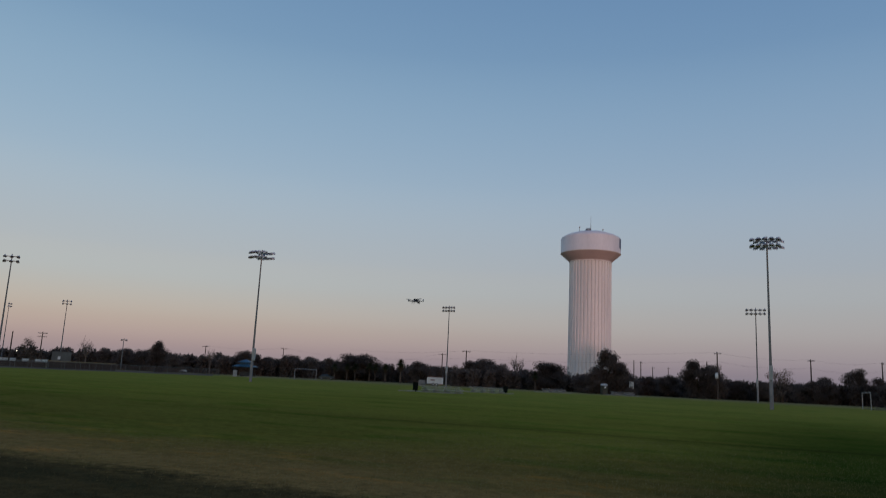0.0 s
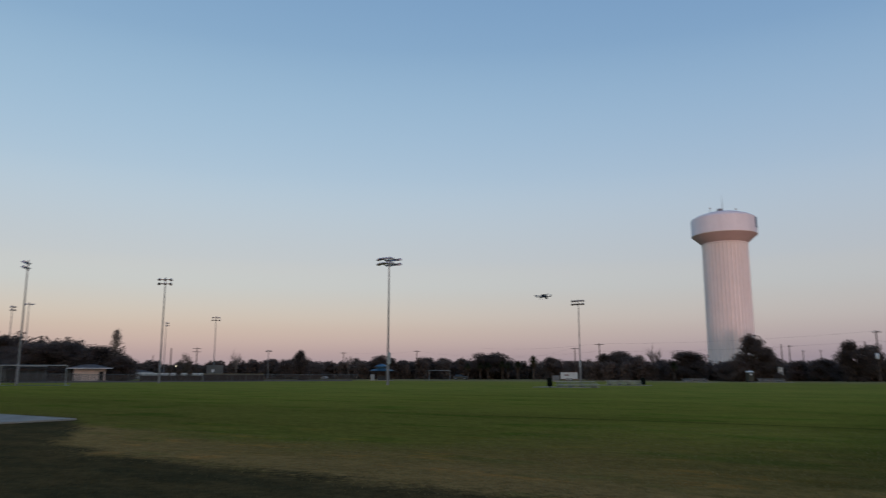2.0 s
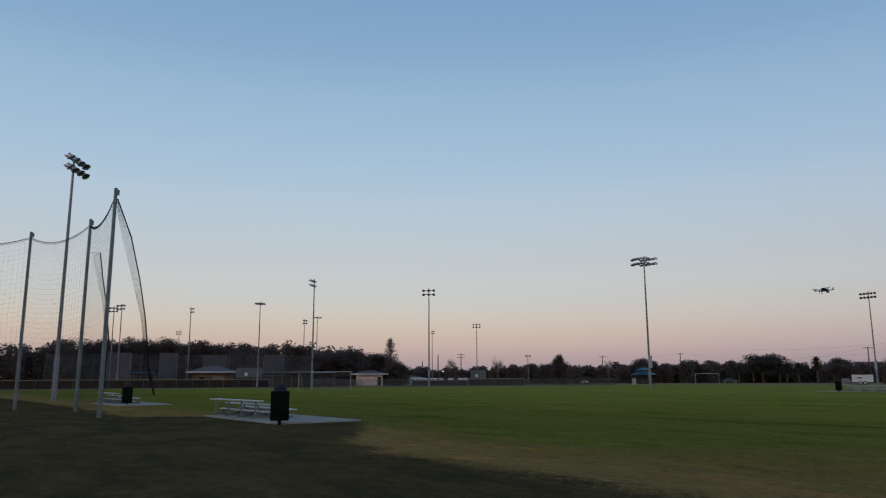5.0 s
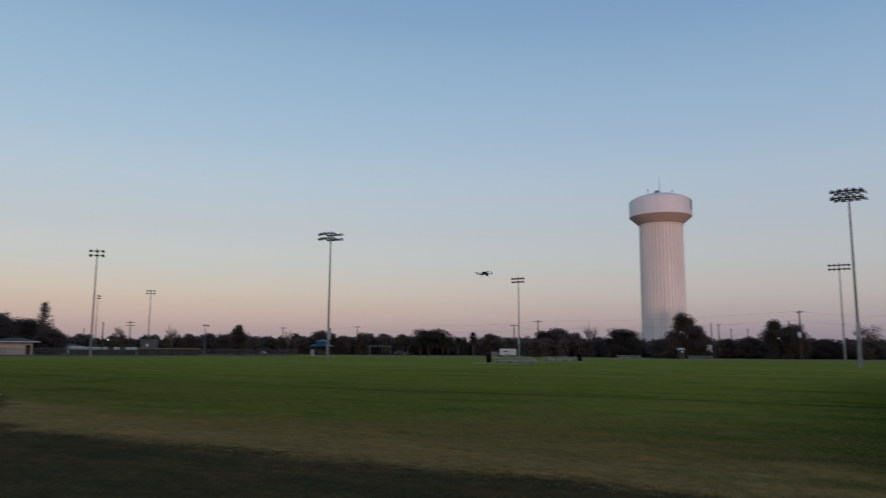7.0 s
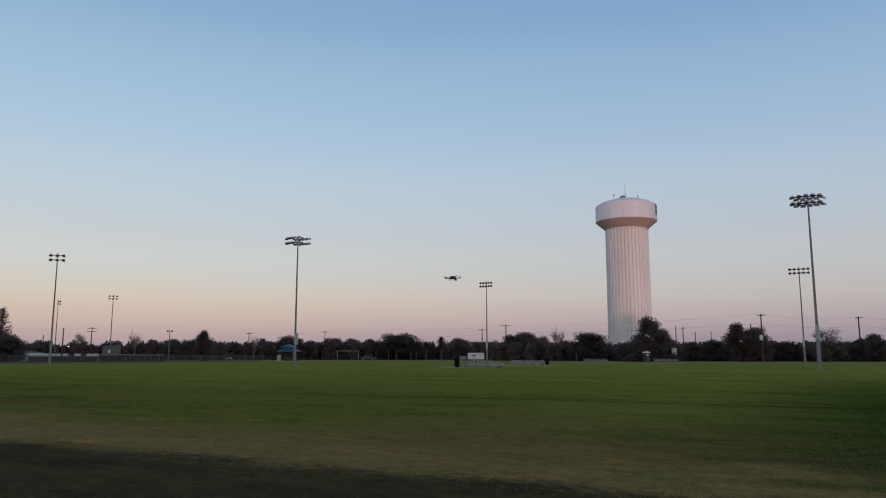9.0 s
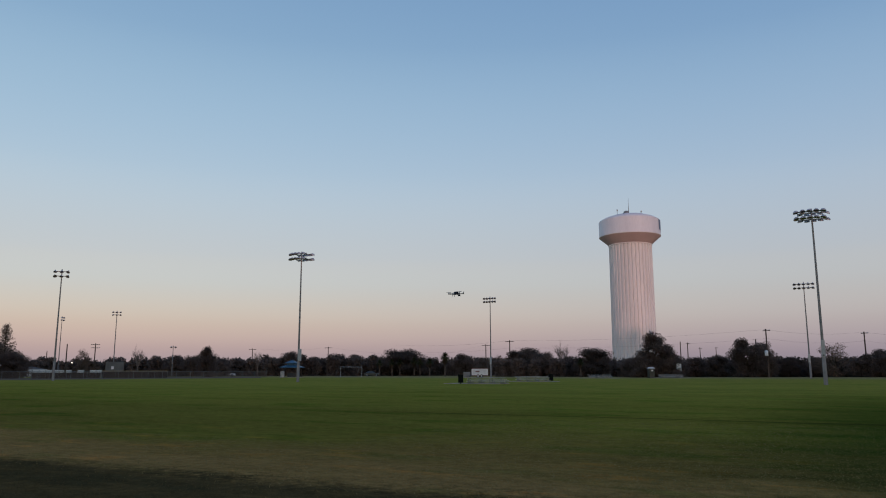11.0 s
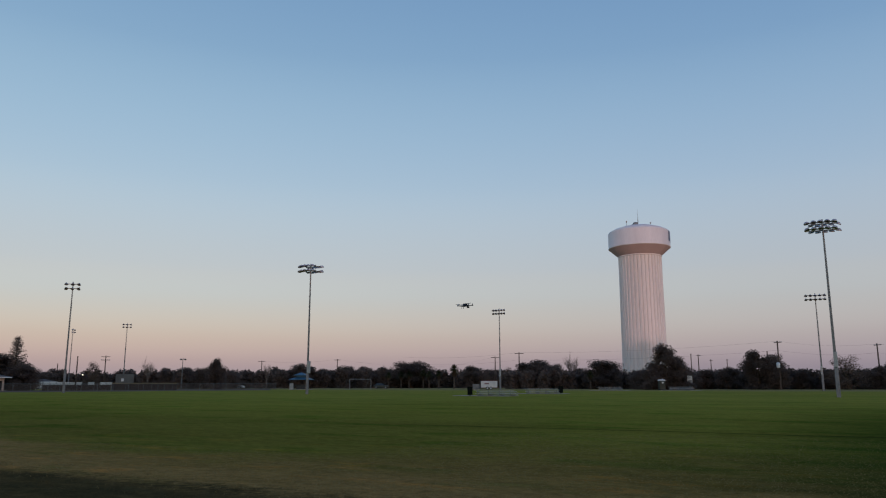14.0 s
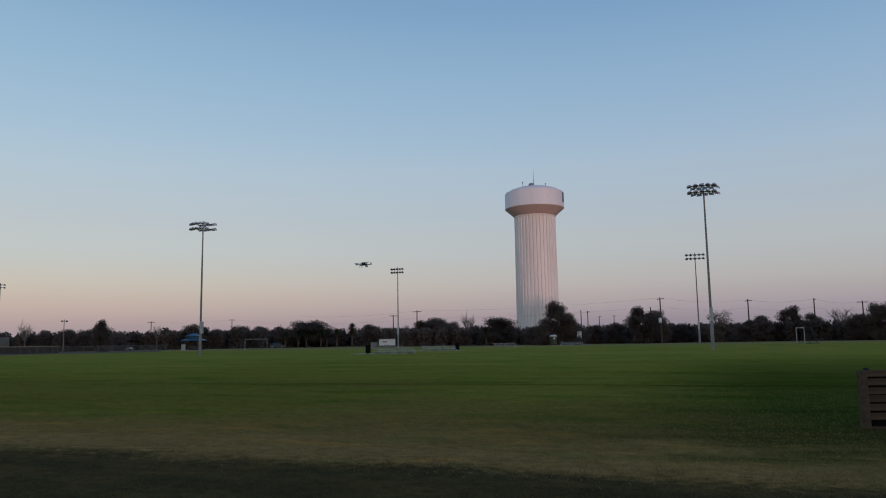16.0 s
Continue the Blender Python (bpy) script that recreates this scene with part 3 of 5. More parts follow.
TREES_MIDDLE = [  # kind, bearing, distance, height, width
    ('oak', -3.4, 230, 8.2, 11.7),
    ('palm', -5.15, 206, 4.6, 2.8),
    ('palm', -4.2, 205, 4.8, 2.8),
    ('palm', -3.6, 207, 4.9, 2.8),
    ('palm', -2.5, 208, 5.3, 2.9),
    ('palm', -2.05, 206, 4.8, 2.9),
    ('palm', -1.3, 204, 5.1, 2.8),
    ('palm', -0.13, 200, 6.6, 3.1),
    ('oak', 1.4, 215, 6.4, 6.3),
    ('oak', 2.7, 225, 5.6, 5.2),
    ('hazy', 4.0, 230, 6.6, 6.0),
    ('oak', 5.3, 190, 6.6, 5.8),
    ('oak', 6.4, 190, 7.3, 7.3),
    ('oak', 7.5, 188, 6.2, 5.2),
    ('bare', 8.8, 200, 9.5, 5.0),
    ('oak', 9.5, 190, 5.1, 5.2),
    ('oak', 11.1, 180, 6.8, 8.2),
    ('palm', 10.2, 172, 4.2, 2.3),
]
TREES_TOWER = [  # kind, bearing, distance, height, width
    ('oak', 15.55, 165, 9.6, 6.5),
    ('oak', 16.55, 167, 7.2, 5.0),
    ('oak', 14.75, 163, 4.6, 5.0),
    ('oak', 17.32, 159, 1.7, 2.2),
    ('oak', 14.0, 170, 4.1, 5.1),
    ('oak', 16.8, 172, 4.9, 6.3),
    ('oak', 18.5, 180, 4.5, 4.7),
    ('oak', 20.0, 178, 4.9, 5.7),
    ('oak', 22.0, 172, 8.3, 6.9),
    ('oak', 23.1, 176, 7.6, 5.5),
    ('oak', 24.7, 180, 4.4, 4.5),
    ('hazy', 27.5, 176, 7.3, 9.6),
    ('oak', 26.3, 180, 4.3, 4.5),
    ('oak', 28.8, 182, 4.3, 4.2),
    ('oak', 29.6, 180, 4.9, 4.1),
    ('oak', 30.5, 180, 4.6, 4.1),
]
TREES_EAST = [  # kind, bearing, distance, height, width
    ('oak', 32.1, 185, 8.0, 4.8),
    ('oak', 30.3, 185, 6.0, 4.9),
    ('bare', 35.3, 190, 8.2, 6.2),
    ('oak', 37.5, 180, 7.9, 5.5),
    ('oak', 33.6, 185, 6.2, 5.2),
    ('oak', 36.2, 180, 5.6, 4.9),
    ('oak', 39.0, 180, 6.8, 6.5),
    ('oak', 40.8, 180, 6.0, 6.3),
]
for rows, wider in ((TREES_WEST, 2.6), (TREES_NORTH, 1.75), (TREES_MIDDLE, 1.6), (TREES_TOWER, 1.35), (TREES_EAST, 1.5)):
    for kind, az, d, h, w in rows:
        plant(kind, az, d, h * (1.04 if kind == "oak" else 1.0), w * (wider if kind == "oak" else 1.0))


# ---- undergrowth that closes the tree line ----
def thicket(name, az0, az1, d, h, count, size, depth=6.0, label="dark undergrowth and shrubs closing the edge of the field", leaf=LEAF):
    n = int(abs(az1 - az0) * 4) + 2
    c, r = [], []
    for k in range(n):
        az = az0 + (az1 - az0) * (k + rng.random()) / n
        q = polar(az, d + rng.uniform(-depth, depth))
        top = h * rng.uniform(0.72, 1.0)
        for z in np.arange(0.3, top, 1.1):
            c.append((q.x, q.y, z))
            r.append(1.5)
    v, f = leaves(c, r, count, size)
    w, g = leaves([(x, y, z * 0.9) for x, y, z in c], [k * 0.8 for k in r], count, size * 1.25)
    ob = part(name, (v + w, f + [[i + len(v) for i in q] for q in g]), leaf)
    tagged(ob, label, "shrubs", kind="stuff")


thicket("undergrowth", -58, -33, 194, 10.4, 44000, 0.30)
thicket("undergrowth", -32, -13, 238, 5.3, 28000, 0.32)
thicket("undergrowth", -14, 5, 236, 6.0, 26000, 0.34)
thicket("undergrowth", 4, 23, 188, 4.6, 24000, 0.30)
thicket("undergrowth", 21, 45, 186, 4.6, 26000, 0.30)
# unseen woods added behind the viewer; they keep the low sun off the field
thicket("far_woods", 110, 255, 210, 20, 30000, 1.3, 12, "dense dark woods added unseen behind the viewer to shade the field")


# ---- seating pads by the pitch ----
ALUMINIUM = material("bleacher_aluminium", (0.60, 0.57, 0.50), (0.47, 0.44, 0.39), 2, 0.6, 0.15, 0.08, 40, (0.3, 4, 4))
BIN_GREEN = material("bin_dark_green", (0.016, 0.020, 0.016), (0.008, 0.010, 0.008), 5, 0.85, 0.1, 0.1, 50)
BIN_LID = material("bin_lid_plastic", (0.014, 0.014, 0.014), (0.008, 0.008, 0.008), 5, 0.8, 0, 0.05, 50)
OLD_WOOD = material("weathered_wood", (0.125, 0.090, 0.058), (0.066, 0.049, 0.034), 1.5, 0.9, 0, 0.4, 30, (0.6, 8, 8), 0.15)
WHITE_PAINT = material("white_paint", (0.78, 0.77, 0.74), (0.62, 0.61, 0.58), 1, 0.5, 0, 0.05, 20)
GOAL_PAINT = material("scuffed_white_paint", (0.42, 0.41, 0.39), (0.28, 0.275, 0.265), 2, 0.6, 0, 0.1, 30)
BLUE_METAL = material("blue_metal_roof", (0.030, 0.115, 0.19), (0.02, 0.075, 0.13), 1, 0.45, 0.1, 0.1, 20)
GREY_ROOF = material("grey_shingle_roof", (0.175, 0.155, 0.145), (0.115, 0.102, 0.096), 1.5, 0.9, 0, 0.4, 25)
TAN_WALL = material("tan_block_wall", (0.20, 0.14, 0.105), (0.14, 0.10, 0.08), 0.7, 0.85, 0, 0.2, 20)
CREAM_WALL = material("cream_wall", (0.80, 0.63, 0.53), (0.66, 0.52, 0.44), 0.7, 0.8, 0, 0.15, 20)
NET = material("black_netting", (0.045, 0.047, 0.05), (0.025, 0.026, 0.028), 5, 0.9, 0, 0.0, 20)
WIRE = material("dull_fence_wire", (0.15, 0.135, 0.12), (0.10, 0.09, 0.08), 5, 0.6, 0.4, 0.0, 20)
CABLE = material("power_cable", (0.06, 0.06, 0.06), (0.03, 0.03, 0.03), 5, 0.7, 0, 0.0, 20)
CAGE_STEEL = material("cage_steel", (0.20, 0.23, 0.22), (0.12, 0.14, 0.135), 2, 0.5, 0.4, 0.05, 30)
DARK_STEEL_SHADE = material("dark_steel_and_shade", (0.07, 0.07, 0.068), (0.04, 0.04, 0.039), 3, 0.7, 0.1, 0.05, 30)
RUBBER = material("tyre_rubber", (0.022, 0.022, 0.022), (0.012, 0.012, 0.012), 5, 0.85, 0, 0.1, 40)
GLASS_DARK = material("car_glass", (0.03, 0.035, 0.04), (0.02, 0.022, 0.025), 3, 0.08, 0, 0.0, 20)
RED_TRIM = material("dark_red_trim", (0.22, 0.06, 0.05), (0.14, 0.04, 0.035), 2, 0.5, 0, 0.05, 20)
CARBON = material("black_carbon", (0.018, 0.018, 0.02), (0.009, 0.009, 0.01), 20, 0.4, 0.1, 0.05, 90)
PROP = material("black_propeller", (0.03, 0.03, 0.032), (0.02, 0.02, 0.022), 20, 0.35, 0, 0.0, 90)
PAINT_GREEN = material("car_green_grey", (0.06, 0.07, 0.06), (0.04, 0.048, 0.04), 1, 0.3, 0.3, 0.02, 20)
BARN_GREY = material("grey_sheet_metal", (0.27, 0.265, 0.25), (0.20, 0.195, 0.19), 0.8, 0.6, 0.1, 0.1, 15, (4, 4, 0.2))


def concrete_pad(u, n, length, depth):
    bm = bmesh.new()
    box(bm, 0, 0, 0.0, length, depth, 0.10, bevel=0.015)
    p = field(u, n)
    ob = part("concrete_pad", bm, CONCRETE)
    ob.matrix_basis = pose(p.x, p.y, 0, 0, 0, -FIELD_TURN)
    tagged(ob, "pale concrete slab set in the grass", "slab", "seating pads")


def bleacher_source():
    b = thing("bleacher", Matrix.Identity(4), "low three-row aluminium bleacher on a concrete slab", "bleacher", "bleachers")
    L = 4.57
    for y, z in ((0.0, 0.58), (0.60, 0.43), (1.20, 0.28)):
        part("seat_plank", box(bmesh.new(), 0, y, z, L, 0.26, 0.045, bevel=0.008), ALUMINIUM, b)
    for y, z in ((0.36, 0.22), (0.95, 0.12)):
        part("foot_plank", box(bmesh.new(), 0, y, z, L, 0.24, 0.04, bevel=0.008), ALUMINIUM, b)
    for x in (-1.9, -0.63, 0.63, 1.9):
        bm = bmesh.new()
        for y, z in ((0.0, 0.56), (0.60, 0.41), (1.20, 0.26)):
            box(bm, x, y, z / 2 + 0.01, 0.05, 0.05, z - 0.03)
        box(bm, x, 0.6, 0.045, 0.05, 1.5, 0.05)
        rod(bm, (x, 0.02, 0.10), (x, 1.15, 0.25), 0.022, seg=6)
        part("support_frame", bm, STEEL, b)
    return b


def bin_source(domed=True):
    b = thing("litter_bin", Matrix.Identity(4), "dark green slatted litter bin with a black dome lid" if domed else "dark open-topped slatted litter bin beside a bleacher", "litter bin", "litter bins")
    part("post", rod(bmesh.new(), (0, 0, 0), (0, 0, 0.25), 0.05), BIN_GREEN, b)
    bm = lathe(bmesh.new(), [(0.0, 0.17), (0.23, 0.13), (0.25, 0.16), (0.25, 0.97), (0.23, 0.97)], 28)
    part("body", bm, BIN_GREEN, b)
    slat = part("slat", box(bmesh.new(), 0.268, 0, 0.555, 0.014, 0.040, 0.86), BIN_GREEN, b)
    for k in range(1, 30):
        ob = new("slat", slat.data)
        ob.parent = b
        ob.matrix_basis = pose(0, 0, 0, 0, 0, 12 * k)
    for z in (0.19, 0.93):
        part("hoop", lathe(bmesh.new(), [(0.25, z - 0.02), (0.285, z - 0.02), (0.285, z + 0.02), (0.25, z + 0.02)], 28), BIN_GREEN, b)
    if domed:
        part("lid", lathe(bmesh.new(), [(0.25, 0.96), (0.26, 0.985), (0.20, 1.00), (0.195, 1.08), (0.15, 1.16), (0.08, 1.20), (0.0, 1.21)], 28), BIN_LID, b, "black plastic dome lid")
    return b


def put(src, at, turn, first):
    m = pose(at.x, at.y, at.z, 0, 0, turn)
    if first:
        src.matrix_basis = m
        return src
    return copy_thing(src, m)


def plan(x, y):
    """Pitch axes of a place."""
    c, s = math.cos(radians(FIELD_TURN)), math.sin(radians(FIELD_TURN))
    return x * c - y * s, x * s + y * c


def seating():
    bleacher, bin_, open_bin = bleacher_source(), bin_source(), bin_source(False)
    # pad centre u, n; depth; bench centre; bin
    rows = [((-24.4, 10.75), (-25.85, 9.75), (-21.1, 9.35)),
            ((-45.7, 11.0), (-47.3, 10.1), (-44.0, 10.4)),
            (plan(3.2, 80.6), plan(4.0, 78.9), plan(1.5, 79.8)),
            (plan(11.2, 97.3), plan(10.9, 96.4), plan(13.5, 96.5))]
    for k, (pad, seat, bin_at) in enumerate(rows):
        concrete_pad(*pad, 6.5, 2.9)
        put(bleacher, field(*seat, 0.05), -FIELD_TURN, k == 0)
        put(bin_ if k < 2 else open_bin, field(*bin_at, 0.0), -FIELD_TURN, k in (0, 2))
    for az, d in ((11.6, 146), (16.7, 150)):
        q = polar(az, d)
        u, n = plan(q.x, q.y)
        concrete_pad(u, n, 7.2, 3.3)
        put(bleacher, field(u, n - 0.6, 0.05), -FIELD_TURN, False)


seating()


# ---- slatted timber bin ----
GAP_DARK = material("gap_dark", (0.010, 0.010, 0.010), (0.006, 0.006, 0.006), 5, 0.95, 0, 0.0, 20)


def timber_screen():
    t = thing("slatted_timber_screen", Matrix.Identity(4), "weathered slatted timber screen box standing on the grass", "timber screen")
    w, dep, h = 1.25, 0.15, 0.80
    for x in (0.04, w - 0.04):
        part("corner_post", box(bmesh.new(), x, dep / 2, h / 2, 0.08, dep, h, bevel=0.008), OLD_WOOD, t)
    board = box(bmesh.new(), 0, 0, 0, w - 0.15, 0.026, 0.092, bevel=0.005)
    rail = box(bmesh.new(), 0, 0, 0, w - 0.15, 0.036, 0.042, bevel=0.004)
    first = low = None
    for side, y in enumerate((0.022, dep - 0.022)):
        for k in range(6):
            if first is None:
                first = part("slat", board, OLD_WOOD, t)
                ob = first
            else:
                ob = new("slat", first.data)
                ob.parent = t
            z = 0.183 + 0.1142 * k + 0.003 * ((k * 7 + side * 3) % 3 - 1)
            ob.matrix_basis = pose(w / 2, y, z, 0, 0.3 * ((k * 5 + side) % 3 - 1), 0)
        if low is None:
            low = part("bottom_rail", rail, OLD_WOOD, t)
            ob = low
        else:
            ob = new("bottom_rail", low.data)
            ob.parent = t
        ob.matrix_basis = pose(w / 2, y, 0.021)
    # black core added behind the slats, standing in for shade in the gaps
    part("gap_filler", box(bmesh.new(), w / 2, dep / 2, h / 2 - 0.02, w - 0.17, dep - 0.08, h - 0.06), GAP_DARK, t, "black filler added to darken the gaps")
    part("top_knob", lathe(bmesh.new(), [(0.035, h - 0.002), (0.04, h + 0.02), (0.02, h + 0.035), (0, h + 0.038)], 10, pose(0.10, dep / 2, 0)), BIN_LID, t)
    t.matrix_basis = pose(6.95, 9.50, 0, 0, 0, -9.0)


timber_screen()


# ---- goals ----
def goal(at, turn, w=7.32, h=2.44, deep=1.9, label="white soccer goal frame with a worn net", stays=STEEL):
    g = thing("soccer_goal", pose(at.x, at.y, 0, 0, 0, turn), label, "goal", "goals")
    for s in (-1, 1):
        part("post", rod(bmesh.new(), (s * w / 2, 0, 0), (s * w / 2, 0, h), 0.055), GOAL_PAINT, g)
        bm = rod(bmesh.new(), (s * w / 2, 0, h), (s * w / 2, deep * 0.45, h), 0.03)
        rod(bm, (s * w / 2, deep * 0.45, h), (s * w / 2, deep, 0.03), 0.03)
        rod(bm, (s * w / 2, 0, 0.04), (s * w / 2, deep, 0.04), 0.03)
        part("stay", bm, stays, g)
    part("crossbar", rod(bmesh.new(), (-w / 2, 0, h), (w / 2, 0, h), 0.06), GOAL_PAINT, g)
    part("ground_bar", rod(bmesh.new(), (-w / 2, deep, 0.04), (w / 2, deep, 0.04), 0.03), stays, g)
    bm = bmesh.new()
    for k in range(25):
        x = -w / 2 + w * k / 24
        rod(bm, (x, deep * 0.45, h), (x, deep, 0.05), 0.006, seg=3)
    for k in range(8):
        f = k / 7
        y, z = deep * (0.45 + 0.55 * f), h * (1 - f) + 0.05 * f
        rod(bm, (-w / 2, y, z), (w / 2, y, z), 0.006, seg=3)
    part("net", bm, NET, g)


goal(polar(-7.3, 186), 52)
goal(polar(32.66, 128), -52 - 62, label="white soccer goal standing end-on before the trees", stays=DARK_STEEL_SHADE)
goal(polar(-35.85, 103), 18)


# ---- trailer, toilet, kiosk, cars ----
def trailer():
    q = polar(2.55, 165)
    t = thing("cargo_trailer", pose(q.x, q.y, 0, 0, 0, -4), "white enclosed cargo trailer with dark red trim", "trailer")
    part("body", box(bmesh.new(), 0, 0, 1.18, 3.6, 1.9, 1.45, bevel=0.06), WHITE_PAINT, t)
    part("roof_trim", box(bmesh.new(), 0, 0, 1.94, 3.66, 1.96, 0.10, bevel=0.02), RED_TRIM, t, "dark red roof edge")
    part("skirt", box(bmesh.new(), 0, 0, 0.43, 3.64, 1.94, 0.10), RED_TRIM, t, "dark red lower edge")
    part("side_door", box(bmesh.new(), 1.25, -0.965, 1.12, 0.62, 0.03, 1.2, bevel=0.01), WHITE_PAINT, t)
    part("mark", box(bmesh.new(), -0.5, -0.962, 1.3, 0.9, 0.02, 0.22), RED_TRIM, t, "dark red painted bar")
    for x in (-0.38, 0.38):
        wheel = part("wheel", rod(bmesh.new(), (x, -0.98, 0.33), (x, -0.74, 0.33), 0.33, seg=20), RUBBER, t)
        part("rim", rod(bmesh.new(), (x, -0.99, 0.33), (x, -0.9, 0.33), 0.18, seg=16), WHITE_PAINT, wheel)
        part("wheel", rod(bmesh.new(), (x, 0.98, 0.33), (x, 0.74, 0.33), 0.33, seg=20), RUBBER, t)
    part("drawbar", rod(rod(bmesh.new(), (-1.8, -0.6, 0.4), (-2.9, 0, 0.4), 0.05), (-1.8, 0.6, 0.4), (-2.9, 0, 0.4), 0.05), STEEL, t)
    part("jack_stand", rod(bmesh.new(), (-2.8, 0, 0), (-2.8, 0, 0.6), 0.04), STEEL, t)
    q = polar(1.55, 166)
    c = thing("utility_cabinet", pose(q.x, q.y, 0, 0, 0, -4), "pale grey utility cabinet beside the trailer", "cabinet")
    part("body", box(bmesh.new(), 0, 0, 0.65, 1.5, 0.8, 1.1, bevel=0.03), BARN_GREY, c)
    part("plinth", box(bmesh.new(), 0, 0, 0.06, 1.7, 1.0, 0.12), CONCRETE, c)
    part("door", box(bmesh.new(), -0.36, -0.415, 0.66, 0.68, 0.03, 0.95, bevel=0.01), BARN_GREY, c)
    part("door", box(bmesh.new(), 0.36, -0.415, 0.66, 0.68, 0.03, 0.95, bevel=0.01), BARN_GREY, c)


trailer()


def portable_toilet():
    q = polar(15.33, 158)
    t = thing("portable_toilet", pose(q.x, q.y, 0, 0, 0, 8), "grey-green portable toilet with a white roof", "toilet cabin")
    part("cabin", box(bmesh.new(), 0, 0, 0.95, 1.15, 1.15, 1.80, bevel=0.04), PAINT_GREEN, t)
    part("skid", box(bmesh.new(), 0, 0, 0.04, 1.2, 1.25, 0.09), RUBBER, t)
    part("roof", lathe(bmesh.new(), [(0.86, 1.84), (0.87, 1.92), (0.60, 2.08), (0.0, 2.13)], 4, pose(0, 0, 0, 0, 0, 45), False), WHITE_PAINT, t, "white translucent roof")
    door = part("door", box(bmesh.new(), 0, -0.59, 0.96, 0.86, 0.04, 1.66, bevel=0.01), PAINT_GREEN, t)
    part("sign", box(bmesh.new(), 0, -0.615, 1.45, 0.4, 0.015, 0.32), WHITE_PAINT, door, "white sign panel")
    part("vent_pipe", rod(bmesh.new(), (0.42, 0.42, 1.8), (0.42, 0.42, 2.3), 0.05), WHITE_PAINT, t)


portable_toilet()


def white_shed():
    q = polar(17.32, 166)
    t = thing("storage_shed", pose(q.x, q.y, 0, 0, 0, -17), "narrow white storage shed half hidden by the bushes", "shed")
    part("wall", box(bmesh.new(), 0, 0, 1.45, 0.95, 1.6, 2.9, bevel=0.02), WHITE_PAINT, t)
    part("roof", box(bmesh.new(), 0, 0, 2.98, 1.15, 1.8, 0.10, 0, 8, 0, bevel=0.02), GREY_ROOF, t)
    part("door", box(bmesh.new(), 0.02, -0.815, 1.05, 0.7, 0.03, 1.95, bevel=0.008), BARN_GREY, t)


white_shed()


def hip_roof(bm, w, d, z0, z1, over=0.0):
    """A hipped roof over w by d, with a short ridge along x."""
    a, b, r = w / 2 + over, d / 2 + over, max(0.05, (w - d) / 2)
    lo = [bm.verts.new(p) for p in ((-a, -b, z0), (a, -b, z0), (a, b, z0), (-a, b, z0))]
    un = [bm.verts.new(p) for p in ((-a, -b, z0 - 0.12), (a, -b, z0 - 0.12), (a, b, z0 - 0.12), (-a, b, z0 - 0.12))]
    k = [bm.verts.new((-r, 0, z1)), bm.verts.new((r, 0, z1))]
    for f in ((lo[0], lo[1], k[1], k[0]), (lo[1], lo[2], k[1]), (lo[2], lo[3], k[0], k[1]), (lo[3], lo[0], k[0]), tuple(un[::-1])):
        bm.faces.new(f)
    for i in range(4):
        bm.faces.new((un[i], un[(i + 1) % 4], lo[(i + 1) % 4], lo[i]))
    return bm


def kiosk():
    q = polar(-11.75, 178)
    t = thing("blue_roof_pavilion", pose(q.x, q.y, 0, 0, 0, -12), "small picnic pavilion with a two-tier blue metal roof", "pavilion")
    for x in (-1.7, 1.7):
        for y in (-1.5, 1.5):
            part("post", box(bmesh.new(), x, y, 1.2, 0.16, 0.16, 2.4), WOOD_POLE, t)
    part("lower_roof", hip_roof(bmesh.new(), 3.6, 3.2, 2.35, 3.15, 0.5), BLUE_METAL, t, "blue metal lower roof")
    part("cupola", box(bmesh.new(), 0, 0, 3.1, 1.9, 1.6, 0.6), BLUE_METAL, t)
    part("upper_roof", hip_roof(bmesh.new(), 2.1, 1.8, 3.35, 3.95, 0.35), BLUE_METAL, t, "blue metal upper roof")
    part("floor_slab", box(bmesh.new(), 0, 0, 0.04, 4.4, 4.0, 0.12), CONCRETE, t)
    # counter coloured dark to stand in for the shade under the roof
    part("counter", box(bmesh.new(), 0.3, 0.3, 0.6, 2.6, 1.4, 1.0, bevel=0.03), DARK_STEEL_SHADE, t)
    q = polar(-12.45, 176)
    f = thing("drinking_fountain", pose(q.x, q.y, 0), "white drinks machine beside the blue pavilion", "drinks machine")
    part("body", box(bmesh.new(), 0, 0, 0.75, 0.8, 0.7, 1.4, bevel=0.04), GOAL_PAINT, f)
    part("base", box(bmesh.new(), 0, 0, 0.04, 0.9, 0.8, 0.1), CONCRETE, f)


kiosk()


